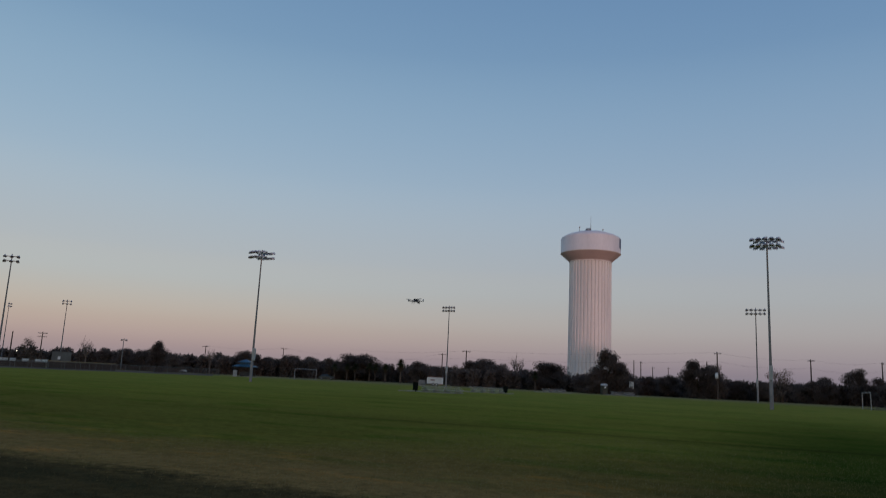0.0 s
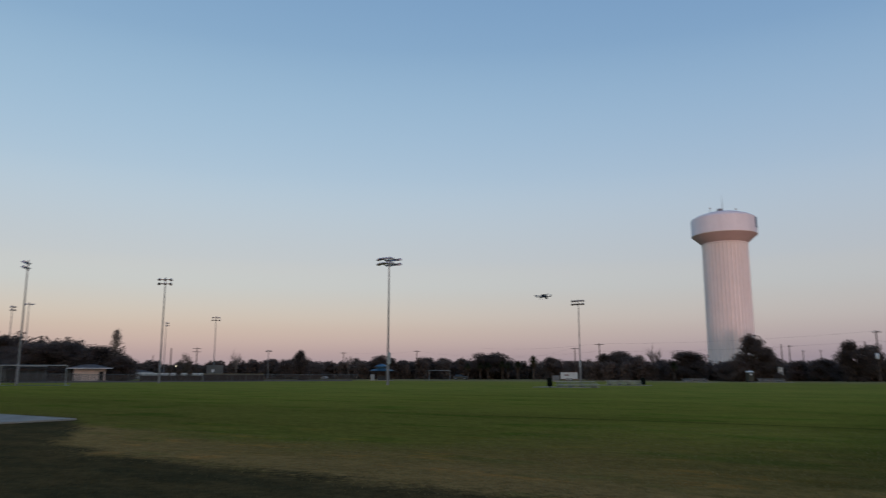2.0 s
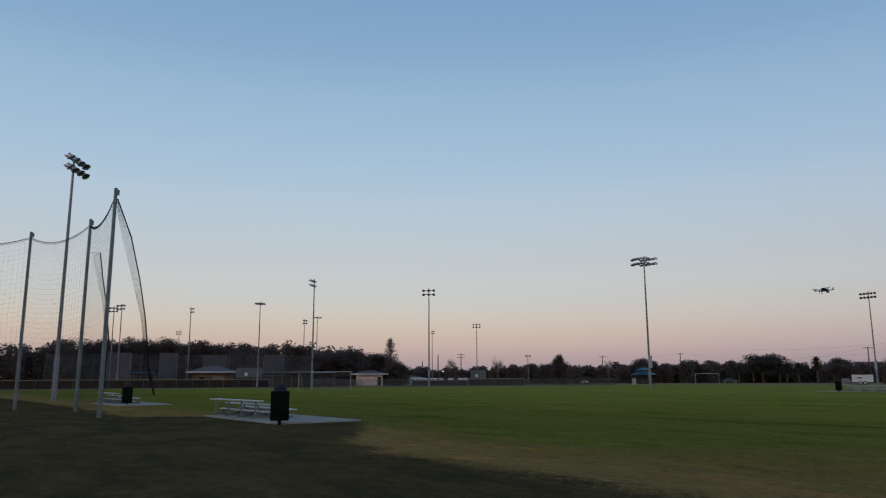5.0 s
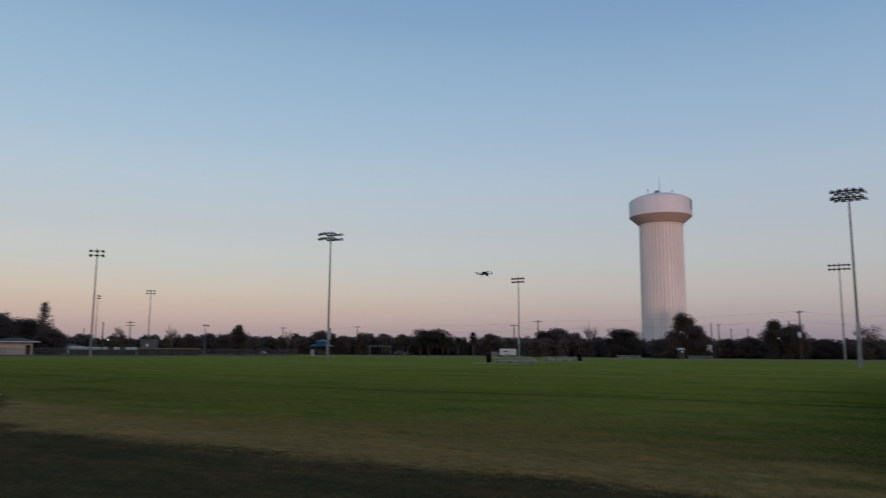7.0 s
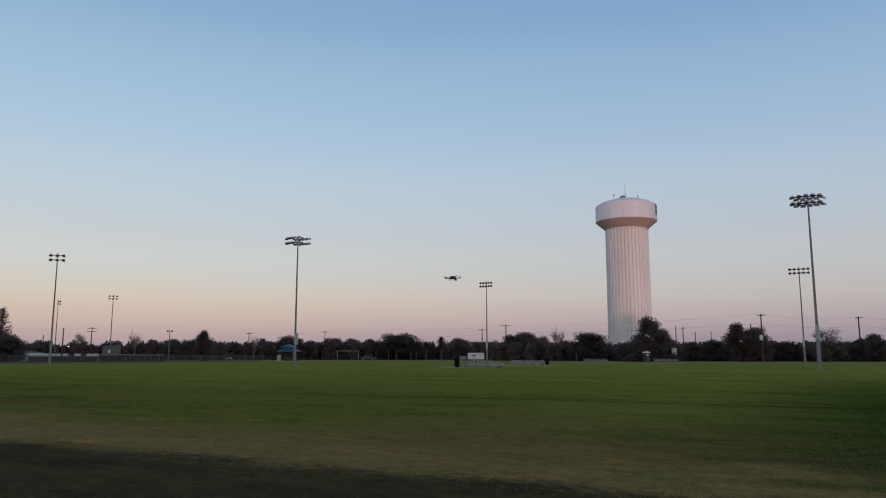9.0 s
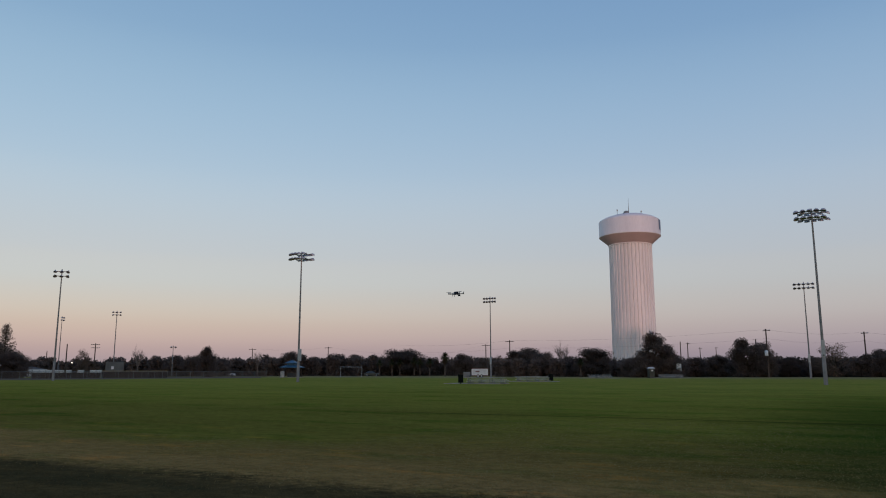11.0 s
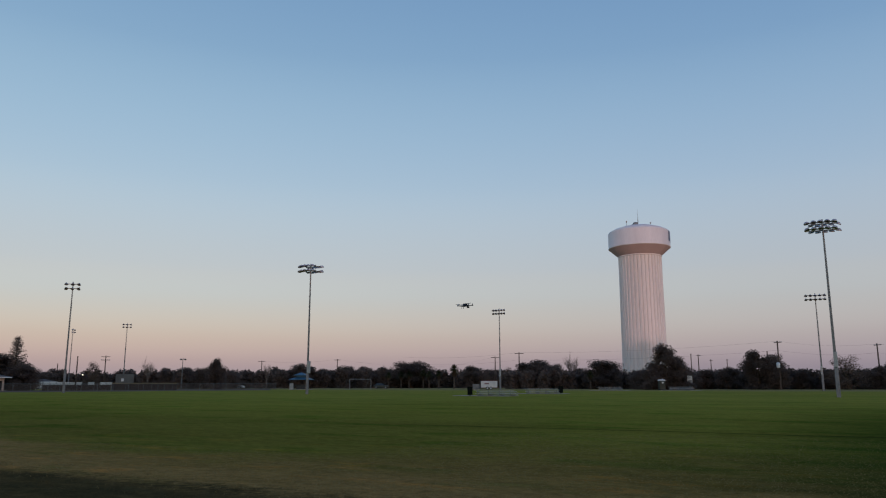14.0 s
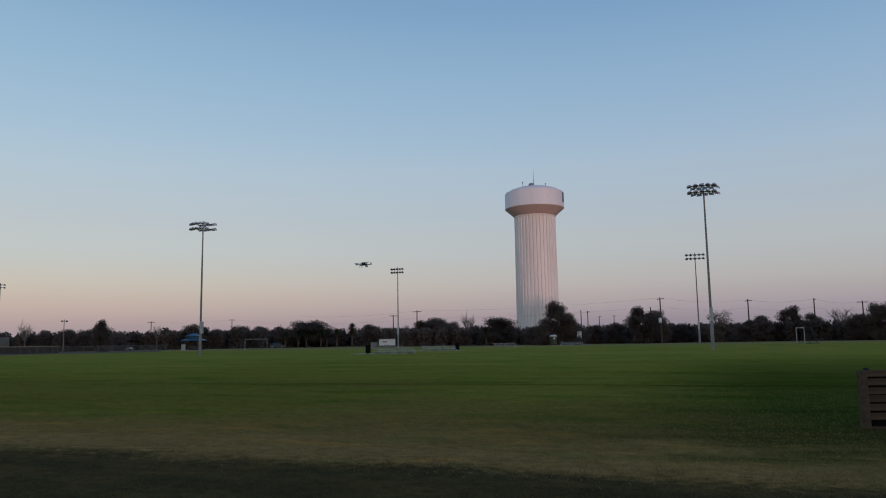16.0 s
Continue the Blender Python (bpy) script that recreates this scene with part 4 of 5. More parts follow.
def car(az, d, turn, paint, label):
    q = polar(az, d)
    c = thing("parked_car", pose(q.x, q.y, 0, 0, 0, turn), label, "car", "parked cars")
    bm = bmesh.new()
    rows = [(-2.2, 0.75, 0.80), (-1.9, 0.95, 0.86), (-1.2, 1.00, 0.88), (0.7, 0.98, 0.88), (1.6, 0.86, 0.86), (2.2, 0.68, 0.78)]
    loops = []
    for x, top, half in rows:
        loops.append([bm.verts.new(p) for p in ((x, -half, 0.30), (x, -half, top - 0.12), (x, -half + 0.10, top), (x, half - 0.10, top), (x, half, top - 0.12), (x, half, 0.30))])
    for a, b in zip(loops, loops[1:]):
        for k in range(6):
            bm.faces.new((a[k], b[k], b[(k + 1) % 6], a[(k + 1) % 6]))
    bm.faces.new(loops[0][::-1])
    bm.faces.new(loops[-1])
    part("body", bm, paint, c)
    bm = bmesh.new()
    lo = [bm.verts.new(p) for p in ((-1.75, -0.80, 0.95), (1.05, -0.80, 0.95), (1.05, 0.80, 0.95), (-1.75, 0.80, 0.95))]
    hi = [bm.verts.new(p) for p in ((-1.25, -0.64, 1.42), (0.25, -0.64, 1.42), (0.25, 0.64, 1.42), (-1.25, 0.64, 1.42))]
    for k in range(4):
        bm.faces.new((lo[k], lo[(k + 1) % 4], hi[(k + 1) % 4], hi[k]))
    part("windows", bm, GLASS_DARK, c, "dark window glass")
    part("roof", box(bmesh.new(), -0.5, 0, 1.44, 1.5, 1.28, 0.05, bevel=0.02), paint, c)
    for x in (-1.35, 1.35):
        for s in (-1, 1):
            w = part("wheel", rod(bmesh.new(), (x, s * 0.66, 0.33), (x, s * 0.89, 0.33), 0.33, seg=18), RUBBER, c)
            part("rim", rod(bmesh.new(), (x, s * 0.85, 0.33), (x, s * 0.90, 0.33), 0.19, seg=14), LAMP_GREY, w)
    for s in (-1, 1):
        part("headlight", box(bmesh.new(), 2.17, s * 0.58, 0.60, 0.10, 0.30, 0.12, bevel=0.02), LENS, c, "clear headlight")


car(-16.4, 226, 8, WHITE_PAINT, "white saloon car parked beyond the field")
car(-5.7, 214, -6, PAINT_GREEN, "dark green-grey car parked under the trees")


# ---- ball park on the far side ----
CLAY = material("clay_track", (0.22, 0.155, 0.115), (0.14, 0.105, 0.08), 0.15, 0.95, 0, 0.3, 3, (1, 1, 1))


def clay_track():
    bm = bmesh.new()
    rows = []
    for k in range(60):
        az = -62 + 48 * k / 59
        wob = 4 * math.sin(k * 0.9) + 3 * math.sin(k * 0.37 + 1)
        near = 138 + wob * 0.5 + max(0, az + 34) * 1.1
        rows.append([bm.verts.new(polar(az, d, 0.02)) for d in (near, near + 22, near + 48 + wob)])
    for a, b in zip(rows, rows[1:]):
        for i in range(2):
            bm.faces.new((a[i], b[i], b[i + 1], a[i + 1]))
    tagged(part("clay_ground", bm, CLAY), "grey-brown bare clay ground round the ball park", "ground", kind="structure")


clay_track()

def more_poles():
    rows = [(-45.76, 167.8, 20, 2, 2, 1.1), (-40.8, 153.3, 135, 4, 1, 1.65), (-50.95, 171, 150, 3, 2, 1.6), (-50.45, 165, 170, 3, 2, 1.7),
            (-46.5, 248, 150, 2, 2, 1.3), (-37.47, 195, 120, 2, 2, 0.9), (-36.5, 186, -60, 2, 1, 1.4), (-27.65, 237, 100, 2, 2, 1.0)]
    for az, d, face, k, lines, arm in rows:
        floodlight_pole(polar(az, d), 17.0, face, k, lines, lines == 1, arm, tag="slender floodlight pole over the ball park")
    floodlight_pole(polar(-54.3, 56.5), 17.0, 60, 4, 2, False, 2.6, tag="galvanised floodlight pole beside the throwing cage")
    floodlight_pole(polar(-20.3, 215), 8.3, 150, 2, 1, False, 1.25, 0.0, False, tag="short floodlight pole among the trees")


more_poles()


def building(az, d, turn, w, dep, eave, apex, wall, label, doors):
    q = polar(az, d)
    b = thing("park_building", pose(q.x, q.y, 0, 0, 0, turn), label, "building")
    bm = bmesh.new()
    th = 0.2
    box(bm, 0, dep / 2 - th / 2, eave / 2, w, th, eave)
    for s in (-1, 1):
        box(bm, s * (w / 2 - th / 2), 0, eave / 2, th, dep - 2 * th, eave)
    # front wall in piers round its openings
    x = -w / 2
    for cx, ow, oh, sill in doors:
        box(bm, (x + cx - ow / 2) / 2, -dep / 2 + th / 2, eave / 2, cx - ow / 2 - x, th, eave)
        box(bm, cx, -dep / 2 + th / 2, (oh + eave) / 2, ow, th, eave - oh)
        if sill:
            box(bm, cx, -dep / 2 + th / 2, sill / 2, ow, th, sill)
        x = cx + ow / 2
    box(bm, (x + w / 2) / 2, -dep / 2 + th / 2, eave / 2, w / 2 - x, th, eave)
    part("wall", bm, wall, b)
    part("roof", hip_roof(bmesh.new(), w, dep, eave, apex, 1.3), GREY_ROOF, b, "grey hipped shingle roof")
    part("fascia", box(box(bmesh.new(), 0, -dep / 2 - 1.32, eave - 0.06, w + 2.62, 0.03, 0.2), 0, dep / 2 + 1.32, eave - 0.06, w + 2.62, 0.03, 0.2), WHITE_PAINT, b, "white fascia board")
    for cx, ow, oh, sill in doors:
        part("shutter", box(bmesh.new(), cx, -dep / 2 + 0.12, (oh + sill) / 2, ow, 0.04, oh - sill), BARN_GREY if sill else BIN_LID, b)
    part("floor_slab", box(bmesh.new(), 0, 0, 0.04, w + 1, dep + 1, 0.1), CONCRETE, b)


building(-44.0, 168, 44, 8.2, 5.4, 3.2, 4.4, TAN_WALL, "tan concession building with a grey hipped roof", [(-2.2, 1.0, 2.1, 0), (1.2, 2.2, 2.2, 1.0)])
building(-32.45, 178, 32, 6.2, 4.6, 2.75, 3.6, CREAM_WALL, "cream park building with a low grey hipped roof", [(2.3, 0.9, 2.0, 0)])
building(-29.25, 232, 29, 5.0, 4.0, 2.0, 2.75, BARN_GREY, "small grey park shed with a low roof beyond the fence", [(-1.0, 0.9, 1.8, 0)])


def dugout(az, d, turn, w, z, roof=BARN_GREY):
    q = polar(az, d)
    t = thing("dugout_shelter", pose(q.x, q.y, 0, 0, 0, turn), "open dugout shelter with a sloping pale roof", "shelter", "dugouts")
    part("roof", box(bmesh.new(), 0, 0, z, w, 2.6, 0.14, -7), roof, t)
    for k in range(5):
        x = (k / 4 - 0.5) * (w - 0.3)
        part("post", rod(bmesh.new(), (x, -1.1, 0), (x, -1.1, z + 0.02), 0.05), CAGE_STEEL, t)
    part("back_wall", box(bmesh.new(), 0, 1.1, 1.05, w - 0.2, 0.18, 2.1), DARK_STEEL_SHADE, t, "dark painted back wall")
    part("bench", box(bmesh.new(), 0, 0.7, 0.45, w - 0.8, 0.35, 0.06), OLD_WOOD, t)
    for x in (-w / 2 + 0.8, 0, w / 2 - 0.8):
        part("bench_leg", box(bmesh.new(), x, 0.7, 0.21, 0.08, 0.3, 0.42), CAGE_STEEL, t)


dugout(-38.3, 148, 39, 7.6, 2.75)
dugout(-48.9, 166, 49, 5.5, 2.9, BLUE_METAL)
dugout(-36.2, 165, 37, 6.5, 2.8)
dugout(-39.9, 160, 40, 3.4, 2.7, BLUE_METAL)


BOARD_GREY = material("scoreboard_grey", (0.17, 0.17, 0.155), (0.12, 0.12, 0.11), 0.8, 0.85, 0, 0.1, 15)


def panel_board(az, d, turn, w, z0, z1, label, name="scoreboard", mark=True):
    q = polar(az, d)
    t = thing(name, pose(q.x, q.y, 0, 0, 0, turn), label, "scoreboard")
    part("panel", box(bmesh.new(), 0, 0, (z0 + z1) / 2, w, 0.25, z1 - z0, bevel=0.03), BOARD_GREY, t)
    for x in (-w * 0.32, w * 0.32):
        part("post", box(bmesh.new(), x, 0.22, z1 / 2, 0.18, 0.18, z1), STEEL, t)
    if mark:
        part("hatch", box(bmesh.new(), -w * 0.12, -0.14, (z0 + z1) / 2 - 0.3, 0.55, 0.03, 0.7), WHITE_PAINT, t, "white hatch plate")


panel_board(-24.1, 192, 24, 4.0, 1.5, 3.7, "grey scoreboard seen from behind on two posts")
panel_board(-41.4, 162, 41, 5.4, 1.9, 4.0, "grey metal scoreboard back beside the concession building")


def wire_fence(name, a, b, h, step, label, post_r=0.035, gap=0.22, wire=0.006, top=True, cat="fence", mat=WIRE, cap=None):
    """Posts, rails and woven wire between two places."""
    run = b - a
    n = max(1, round(run.length / step))
    t = thing(name, pose(a.x, a.y, 0, 0, 0, math.degrees(math.atan2(run.y, run.x))), label, cat)
    L = run.length
    bm0 = rod(bmesh.new(), (0, 0, 0), (0, 0, h), post_r, seg=6)
    post = part("post", bm0, CAGE_STEEL, t)
    for k in range(1, n + 1):
        p = new("post", post.data)
        p.parent = t
        p.location.x = L * k / n
    if top:
        part("top_rail", rod(bmesh.new(), (0, 0, h), (L, 0, h), post_r * (2.2 if cap else 0.8), seg=6), cap or CAGE_STEEL, t)
    v, f = [], []

    def strip(p, q):
        i = len(v)
        d = Vector((q[0] - p[0], 0, q[1] - p[1])).normalized() * wire
        for x, z, s in ((p[0], p[1], 1), (p[0], p[1], -1), (q[0], q[1], -1), (q[0], q[1], 1)):
            v.append((x - d.z * s, 0.01, z + d.x * s))
        f.append((i, i + 1, i + 2, i + 3))

    x = -h
    while x < L:
        x0, x1 = max(0, x), min(L, x + h)
        strip((x0, x0 - x), (x1, x1 - x))
        strip((x0, h - (x0 - x)), (x1, h - (x1 - x)))
        x += gap
    part("mesh", (v, f), mat, t)


SCREEN = material("brown_windscreen", (0.085, 0.060, 0.048), (0.05, 0.037, 0.03), 2, 0.95, 0, 0.1, 20)
YELLOW_CAP = material("faded_yellow_cap", (0.33, 0.24, 0.10), (0.24, 0.17, 0.08), 2, 0.7, 0, 0.05, 20)
PALE_NET = material("pale_grey_netting", (0.165, 0.162, 0.165), (0.12, 0.118, 0.12), 2, 0.9, 0, 0.0, 20)
wire_fence("chain_link_fence", polar(-39.9, 157.5), polar(-33.0, 160), 1.5, 3.0, "low grey chain-link fence before the dugouts", gap=0.2, wire=0.022)
wire_fence("chain_link_fence", polar(-33, 166), polar(-13.6, 182), 1.4, 3.0, "low grey chain-link fence along the ball park", gap=0.2, wire=0.012)
wire_fence("windscreen_fence", polar(-60, 152), polar(-40, 157.5), 1.55, 3.0, "low ball park fence with brown windscreen and yellow cap", gap=0.12, wire=0.034, mat=SCREEN, cap=YELLOW_CAP)
wire_fence("windscreen_fence", polar(-29.2, 172), polar(-25.0, 173), 1.15, 3.0, "low dark windscreen fence before the white panels", gap=0.12, wire=0.030, mat=SCREEN)
wire_fence("windscreen_fence", polar(-24.9, 173), polar(-20.6, 177), 1.5, 3.0, "low dark windscreen fence with a faded yellow cap", gap=0.12, wire=0.030, mat=SCREEN, cap=YELLOW_CAP)
for az0, az1, d in ((-47.7, -46.5, 165), (-44.7, -43.1, 176), (-40.4, -38.9, 172), (-51.5, -49.6, 165)):
    wire_fence("backstop_netting", polar(az0, d), polar(az1, d), 7.0, 4.0, "tall grey backstop netting on steel posts", 0.04, 0.28, 0.036, True, "netting", PALE_NET)
wire_fence("backstop_netting", polar(-55, 181), polar(-36.8, 181), 7.2, 9.0, "long thin grey netting behind the ball diamond", 0.04, 0.30, 0.014, False, "netting", PALE_NET)


def white_fence():
    a, b = polar(-31.2, 196), polar(-24.9, 205)
    run = b - a
    t = thing("white_panel_fence", pose(a.x, a.y, 0, 0, 0, math.degrees(math.atan2(run.y, run.x))), "low white panel fence behind the ball field", "fence")
    n = 16
    w = run.length / n
    whole = box(bmesh.new(), w / 2, 0, 1.15, w - 0.13, 0.05, 1.25, bevel=0.01)
    upper = box(bmesh.new(), w / 2, 0, 1.48, w - 0.13, 0.05, 0.60, bevel=0.01)
    made = []
    for k in range(n):
        if k in (11, 13):
            continue
        if k in (0, 5):
            made.append(part("panel", whole if k == 0 else upper, WHITE_PAINT, t))
            ob = made[-1]
        else:
            ob = new("panel", made[-1].data)
            ob.parent = t
        ob.location.x = k * w
    for k in range(n + 1):
        p = part("post", box(bmesh.new(), k * w, 0, 0.92, 0.12, 0.12, 1.84), GOAL_PAINT, t)


white_fence()


# ---- throwing cage ----
def throwing_cage():
    feet = [Vector((-23.5, 18.75, 0)), Vector((-29.1, 22.0, 0)), Vector((-34.2, 22.6, 0)), Vector((-37.6, 19.2, 0)), Vector((-36.0, 14.0, 0))]
    H = 8.6
    t = thing("throwing_cage", pose(*feet[0]), "tall throwing cage of steel poles with slack black netting", "cage")
    local = [f - feet[0] for f in feet]
    for f in local:
        bm = rod(bmesh.new(), f, f + Vector((0, 0, H)), 0.085, 0.065, 12)
        pole = part("pole", bm, CAGE_STEEL, t)
        part("pulley", box(bmesh.new(), f.x, f.y + 0.08, H - 0.15, 0.08, 0.12, 0.2), CAGE_STEEL, pole)

    def cord(bm, pts, r):
        for p, q in zip(pts, pts[1:]):
            rod(bm, p, q, r, seg=3)

    # net panels hang from a sagging rope between poles
    for a, b in zip(local, local[1:]):
        bm, rope = bmesh.new(), bmesh.new()
        cols, lines = 22, 34
        def spot(s, k):
            sag = 0.5 * 4 * s * (1 - s)
            z = (H - 0.35 - sag) * (1 - k / lines) + 0.08
            return a.lerp(b, s) + Vector((0, 0, z)) + Vector((0.25, -0.4, 0)) * math.sin(math.pi * s) * (k / lines) * 0.6
        for c in range(cols + 1):
            cord(bm, [spot(c / cols, k) for k in range(0, lines + 1, 3)], 0.0028)
        for k in range(0, lines + 1):
            cord(bm, [spot(c / cols, k) for c in range(0, cols + 1, 2)], 0.0028)
        part("net_panel", bm, NET, t)
        for c in range(0, cols):
            p, q = spot(c / cols, 0), spot((c + 1) / cols, 0)
            rod(rope, p, q + Vector((0, 0, 0.0)), 0.012, seg=5)
            mid = (p + q) / 2 + Vector((0, 0, -0.12))
            rod(rope, p, mid, 0.012, seg=4)
            rod(rope, mid, q, 0.012, seg=4)
        part("head_rope", rope, NET, t)
    # slack curtains gathered at the open mouth
    def curtain(path, widths, strands):
        bm = bmesh.new()
        rows = []
        for (p, w) in zip(path, widths):
            rows.append([p + Vector((0.62, 0.78, 0)) * (w * (s / (strands - 1) - 0.5)) for s in range(strands)])
        for s in range(strands):
            cord(bm, [r[s] for r in rows], 0.028 if s == strands - 1 else 0.0045)
        for i in range(len(rows) - 1):
            for j in range(7):
                q = [rows[i][s].lerp(rows[i + 1][s], j / 7) for s in range(0, strands, 2)]
                cord(bm, q, 0.003)
        part("curtain", bm, NET, t, "gathered slack netting")
    base = feet[0]
    def seen(az, d, el):
        return polar(az, d, 1.3 + d * math.tan(radians(el))) - base
    curtain([seen(-51.35, 30.1, 12.9), seen(-50.45, 30.6, 10.2), seen(-49.65, 31.3, 7.3), seen(-49.0, 32, 4.5), seen(-48.7, 32.5, 2.4), seen(-48.55, 32.8, 1.1), seen(-48.2, 33, 0.0), seen(-47.95, 33, -1.0)],
            [0.10, 0.34, 0.28, 0.17, 0.15, 0.13, 0.07, 0.05], 11)
    curtain([seen(-52.4, 32, 9.0), seen(-52.1, 32, 7.6), seen(-51.6, 31.5, 5.4), seen(-51.25, 31, 3.0), seen(-51.3, 31, 0.4), seen(-51.4, 30.6, -1.8)],
            [0.28, 0.22, 0.14, 0.10, 0.08, 0.06], 7)


throwing_cage()


# ---- power line ----
def utility_pole(az, d, h, arms, turn, transformer=0.0, label="dark wooden utility pole with a crossarm"):
    q = polar(az, d)
    t = thing("utility_pole", pose(q.x, q.y, 0, 0, 0, turn), label, "utility pole", "utility poles")
    part("pole", rod(bmesh.new(), (0, 0, 0), (0, 0, h), 0.19, 0.12, 10), WOOD_POLE, t)
    for k in range(arms):
        z = h - 0.35 - 0.9 * k
        part("crossarm", box(bmesh.new(), 0, 0.14, z, 2.3, 0.11, 0.13), WOOD_POLE, t)
        for x in (-1.05, -0.5, 0.5, 1.05):
            part("insulator", lathe(bmesh.new(), [(0.03, z + 0.06), (0.06, z + 0.10), (0.05, z + 0.2), (0, z + 0.22)], 8, pose(x, 0.14, 0)), LAMP_GREY, t)
    if transformer:
        part("transformer", lathe(bmesh.new(), [(0, -0.55), (0.33, -0.55), (0.35, -0.45), (0.35, 0.45), (0.25, 0.55), (0, 0.6)], 14, pose(0.25, -0.42, h - transformer)), WHITE_PAINT, t, "pale grey transformer can")
    return Vector((q.x, q.y, h))


LINE = []
for az, d, h, arms, turn, tr in [(4.87, 195, 9.4, 1, -10, False), (23.35, 170.5, 10.1, 1, -75, 5.1), (29.42, 186, 9.8, 1, -82, 0), (33.67, 190, 9.7, 1, -112, 0), (36.6, 196, 9.0, 1, -25, False)]:
    LINE.append(utility_pole(az, d, h, arms, turn, tr))
FAR_LINE = []
for az, d, h, arms in [(-28.4, 260, 7.7, 0), (-27.2, 200, 8.0, 0), (-25.43, 228, 9.2, 2), (-14.7, 262, 9.2, 1), (-9.08, 270, 10.1, 1), (-1.83, 330, 8.9, 1), (3.03, 216, 9.1, 1), (17.5, 232, 10.0, 0), (18.0, 240, 10.0, 1), (18.85, 305, 10.4, 1), (19.95, 330, 11.2, 1), (22.64, 186, 8.6, 0)]:
    FAR_LINE.append(utility_pole(az, d, h, arms, -az - (62 if az > 15 else 0), 0, "distant dark wooden utility pole" if arms else "plain dark wooden pole rising behind the trees"))


def cables(name, pts, drop, sag, label):
    bm = bmesh.new()
    for a, b in zip(pts, pts[1:]):
        for dz in drop:
            prev = None
            for k in range(13):
                s = k / 12
                p = a.lerp(b, s) + Vector((0, 0, -dz - sag * 4 * s * (1 - s)))
                if prev is not None:
                    rod(bm, prev, p, 0.013, seg=3)
                prev = p
    tagged(part(name, bm, CABLE), label, "cable")


cables("power_cable", [polar(-4, 215, 9.0)] + LINE + [polar(46, 215, 9.5)], (0.1, 2.0), 0.7, "thin dark power cables strung between utility poles")
cables("power_cable", [FAR_LINE[3], FAR_LINE[4], FAR_LINE[5], FAR_LINE[6]], (0.1,), 0.8, "thin dark cable strung along the distant poles")


# ---- quadcopter ----
def quadcopter():
    q = polar(0.75, 33, 1.3 + 33 * math.tan(radians(5.95)))
    t = thing("quadcopter", pose(q.x, q.y, q.z, 8, -7, 20) @ Matrix.Scale(1.45, 4), "black four-armed camera drone hovering over the field", "drone")
    bm = box(bmesh.new(), 0, 0, 0, 0.17, 0.11, 0.035, bevel=0.012)
    box(bm, 0, 0, 0.032, 0.14, 0.09, 0.02, bevel=0.006)
    part("body", bm, CARBON, t)
    part("battery", box(bmesh.new(), 0, 0, 0.062, 0.13, 0.045, 0.036, bevel=0.006), RUBBER, t)
    gim = part("camera_mount", box(bmesh.new(), 0.09, 0, -0.045, 0.05, 0.05, 0.045, bevel=0.008), CARBON, t)
    part("camera_lens", rod(bmesh.new(), (0.115, 0, -0.045), (0.135, 0, -0.045), 0.016, seg=12), GLASS_DARK, gim)
    for k in range(4):
        a = 45 + 90 * k
        c, s = math.cos(radians(a)), math.sin(radians(a))
        arm = part("arm", rod(bmesh.new(), (0.06 * c, 0.05 * s, 0), (0.25 * c, 0.25 * s, 0.012), 0.014, 0.011, 8), CARBON, t)
        part("motor", lathe(bmesh.new(), [(0, 0.0), (0.019, 0.0), (0.019, 0.045), (0.008, 0.052), (0.004, 0.068), (0, 0.068)], 12, pose(0.25 * c, 0.25 * s, 0)), LAMP_GREY, arm)
        bm = bmesh.new()
        for side in (0, 180):
            m = pose(0.25 * c, 0.25 * s, 0.058, 0, 0, 30 + 70 * k + side)
            rows = [(0.008, 0.008), (0.04, 0.016), (0.09, 0.013), (0.127, 0.006)]
            hi = [[bm.verts.new(m @ Vector((x, y * w, z + 0.006 * y))) for y in (-1, 1) for z in (0.0, 0.003)] for x, w in rows]
            for p, r in zip(hi, hi[1:]):
                for i, j in ((0, 2), (2, 3), (3, 1), (1, 0)):
                    bm.faces.new((p[i], p[j], r[j], r[i]))
        part("propeller", bm, PROP, arm)
        part("leg", rod(bmesh.new(), (0.12 * c, 0.10 * s, -0.01), (0.14 * c, 0.13 * s, -0.075), 0.007, seg=6), CARBON, t)
    return t


quadcopter()


# ---- a lit street lamp far behind the ball field ----
def street_lamp():
    q = polar(-26.75, 226)
    t = thing("street_lamp", pose(q.x, q.y, 0), "small lit street lamp far beyond the ball field", "street lamp")
    part("post", rod(bmesh.new(), (0, 0, 0), (0, 0, 3.7), 0.07, 0.05), WOOD_POLE, t)
    part("arm", rod(bmesh.new(), (0, 0, 3.65), (0, -0.6, 3.85), 0.035), STEEL, t)
    glow = bpy.data.materials.new("lit_bulb")
    glow.use_nodes = True
    b = glow.node_tree.nodes["Principled BSDF"]
    b.inputs["Emission Color"].default_value, b.inputs["Emission Strength"].default_value = (1.0, 0.86, 0.62, 1), 3.5
    part("bulb", lathe(bmesh.new(), [(0, 3.70), (0.12, 3.74), (0.15, 3.82), (0.08, 3.90), (0, 3.92)], 12, pose(0, -0.6, 0)), glow, t, "glowing lamp glass")


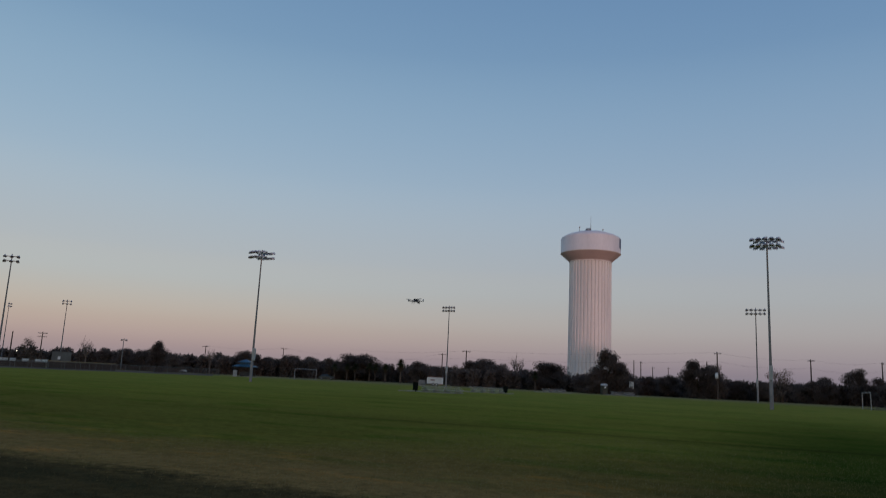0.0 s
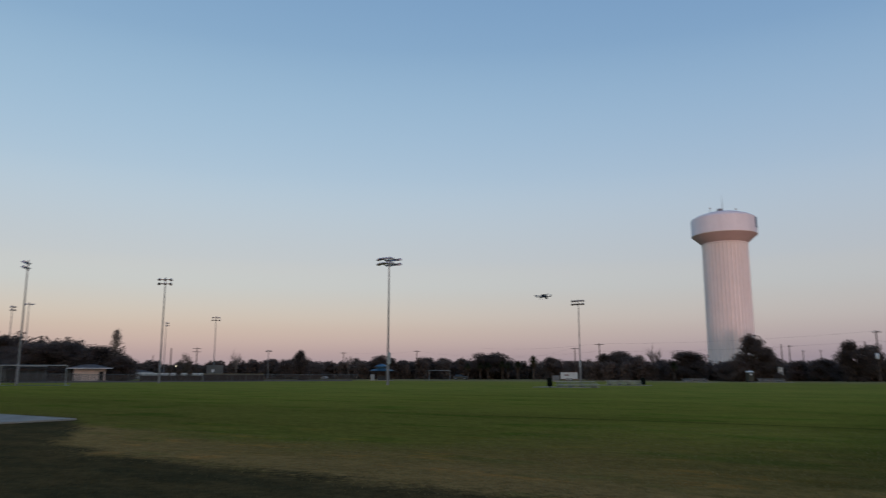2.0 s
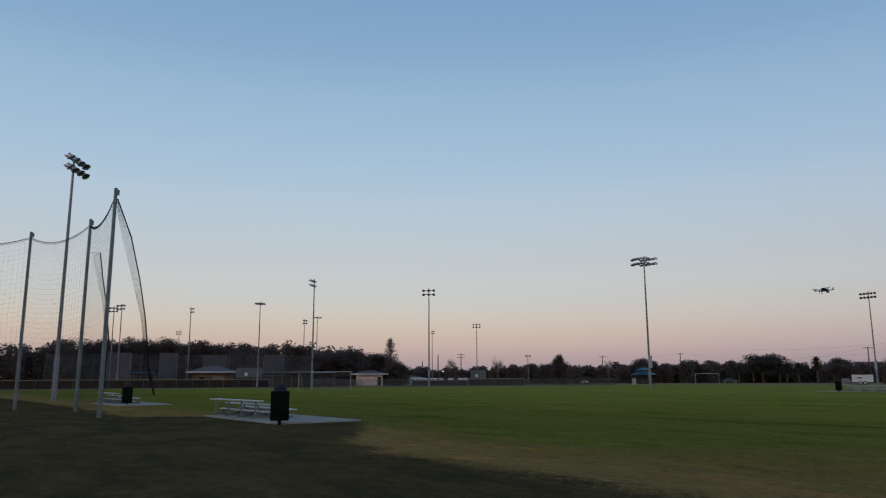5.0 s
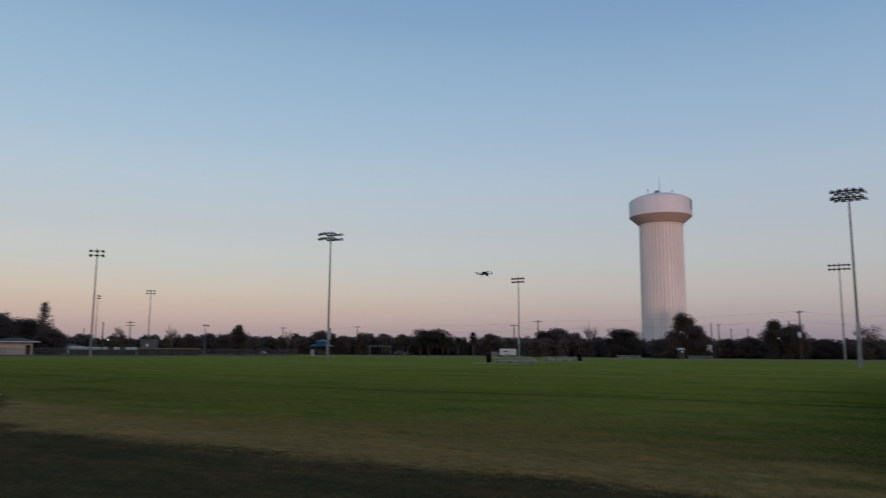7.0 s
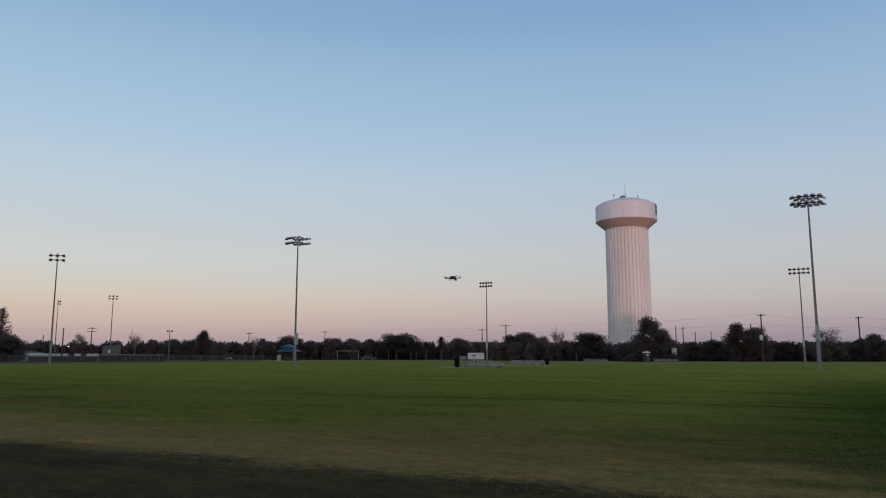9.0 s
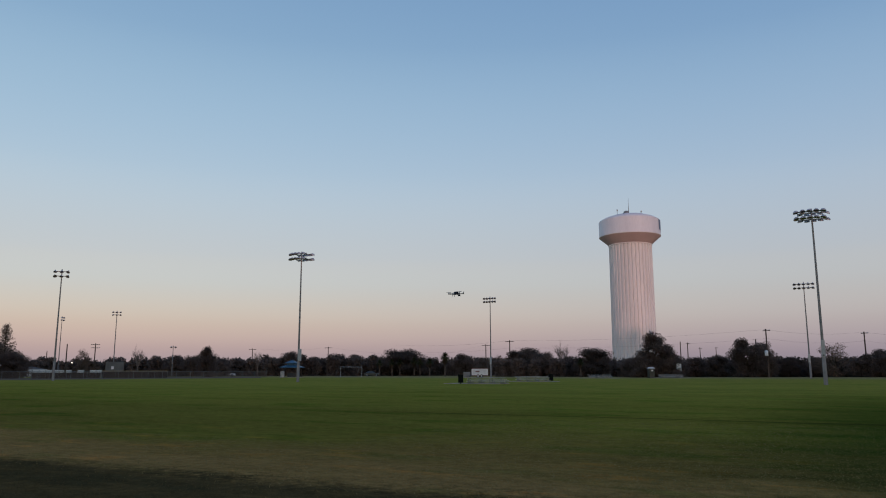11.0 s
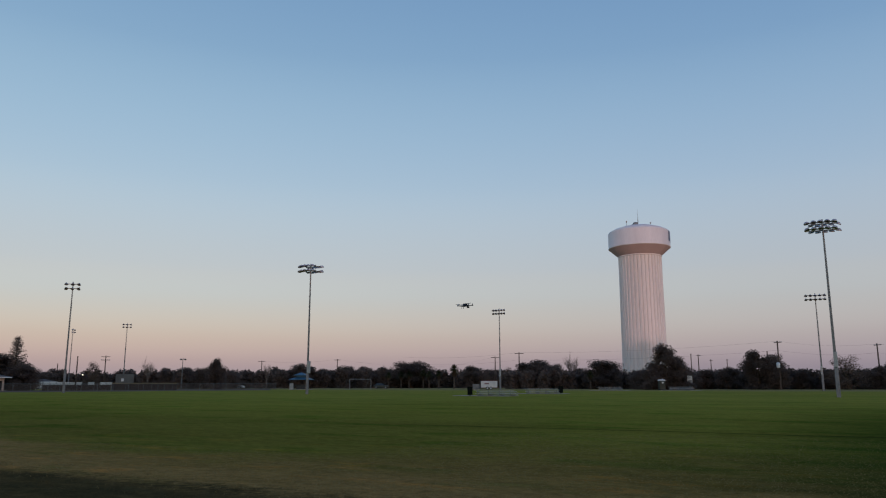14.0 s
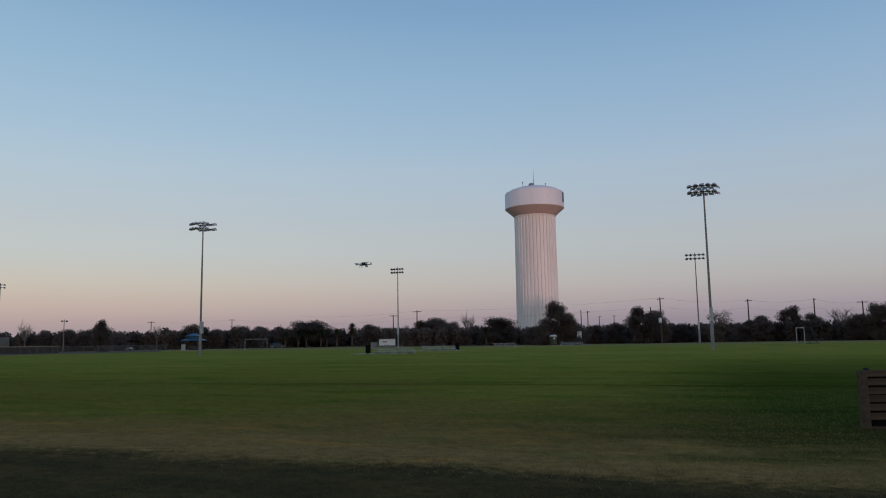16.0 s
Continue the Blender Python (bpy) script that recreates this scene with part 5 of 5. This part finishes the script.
street_lamp()


# ---- grass blades near the viewer ----
STRAW = leaf_material("grass_blade", (0.46, 0.33, 0.145), (0.25, 0.20, 0.068))
# near blades tinted dark to match the shade painted on the turf
SHADED_BLADE = leaf_material("shaded_grass_blade", (0.175, 0.120, 0.050), (0.110, 0.082, 0.036))
GREEN = leaf_material("green_grass_blade", (0.19, 0.165, 0.062), (0.105, 0.105, 0.035))


def grass(name, count, zone, mat, label):
    """zone: 0 for the worn strip, 1 for the turf painted dark as shade before it, 2 for the lusher turf to the east."""
    az = np.radians(rng.uniform(-62, 48, count))
    d = 5.2 + 15 * rng.random(count) ** 1.6
    x, y = d * np.sin(az), d * np.cos(az)
    c, s = math.cos(radians(FIELD_TURN)), math.sin(radians(FIELD_TURN))
    u, n = x * c - y * s, x * s + y * c
    edge = 7.3 + rng.normal(size=count) * 0.35 + np.clip(-(u + 13) * 0.5, 0, 5.0)
    east = u > rng.uniform(-3.5, 2.5, count)
    keep = (~east & (n >= edge) & ((n < 11.5) | (u > -8)), n < edge, east & (n >= edge))[zone]
    x, y = x[keep], y[keep]
    count = len(x)
    h = 0.010 + 0.018 * rng.random(count) ** 2
    lean = rng.normal(size=(count, 2)) * 1.3 * h[:, None]
    turn = rng.random(count) * 6.283
    w = 0.0025 + 0.003 * rng.random(count)
    a = np.stack([x - w * np.cos(turn), y - w * np.sin(turn), np.zeros(count)], 1)
    b = np.stack([x + w * np.cos(turn), y + w * np.sin(turn), np.zeros(count)], 1)
    tip = np.stack([x + lean[:, 0], y + lean[:, 1], h], 1)
    v = np.stack([a, b, tip], 1).reshape(-1, 3)
    me = bpy.data.meshes.new(name)
    me.from_pydata(v.tolist(), [], np.arange(count * 3).reshape(-1, 3).tolist())
    me.materials.append(mat)
    tagged(new(name, me), label, "grass", kind="stuff")


grass("dry_grass_blades", 150000, 0, STRAW, "short dry straw-coloured grass blades on the worn strip")
grass("rough_grass_blades", 150000, 1, SHADED_BLADE, "short grass blades on the near turf, coloured dark for shade")
grass("green_grass_blades", 130000, 2, GREEN, "short green grass blades on the lusher turf")
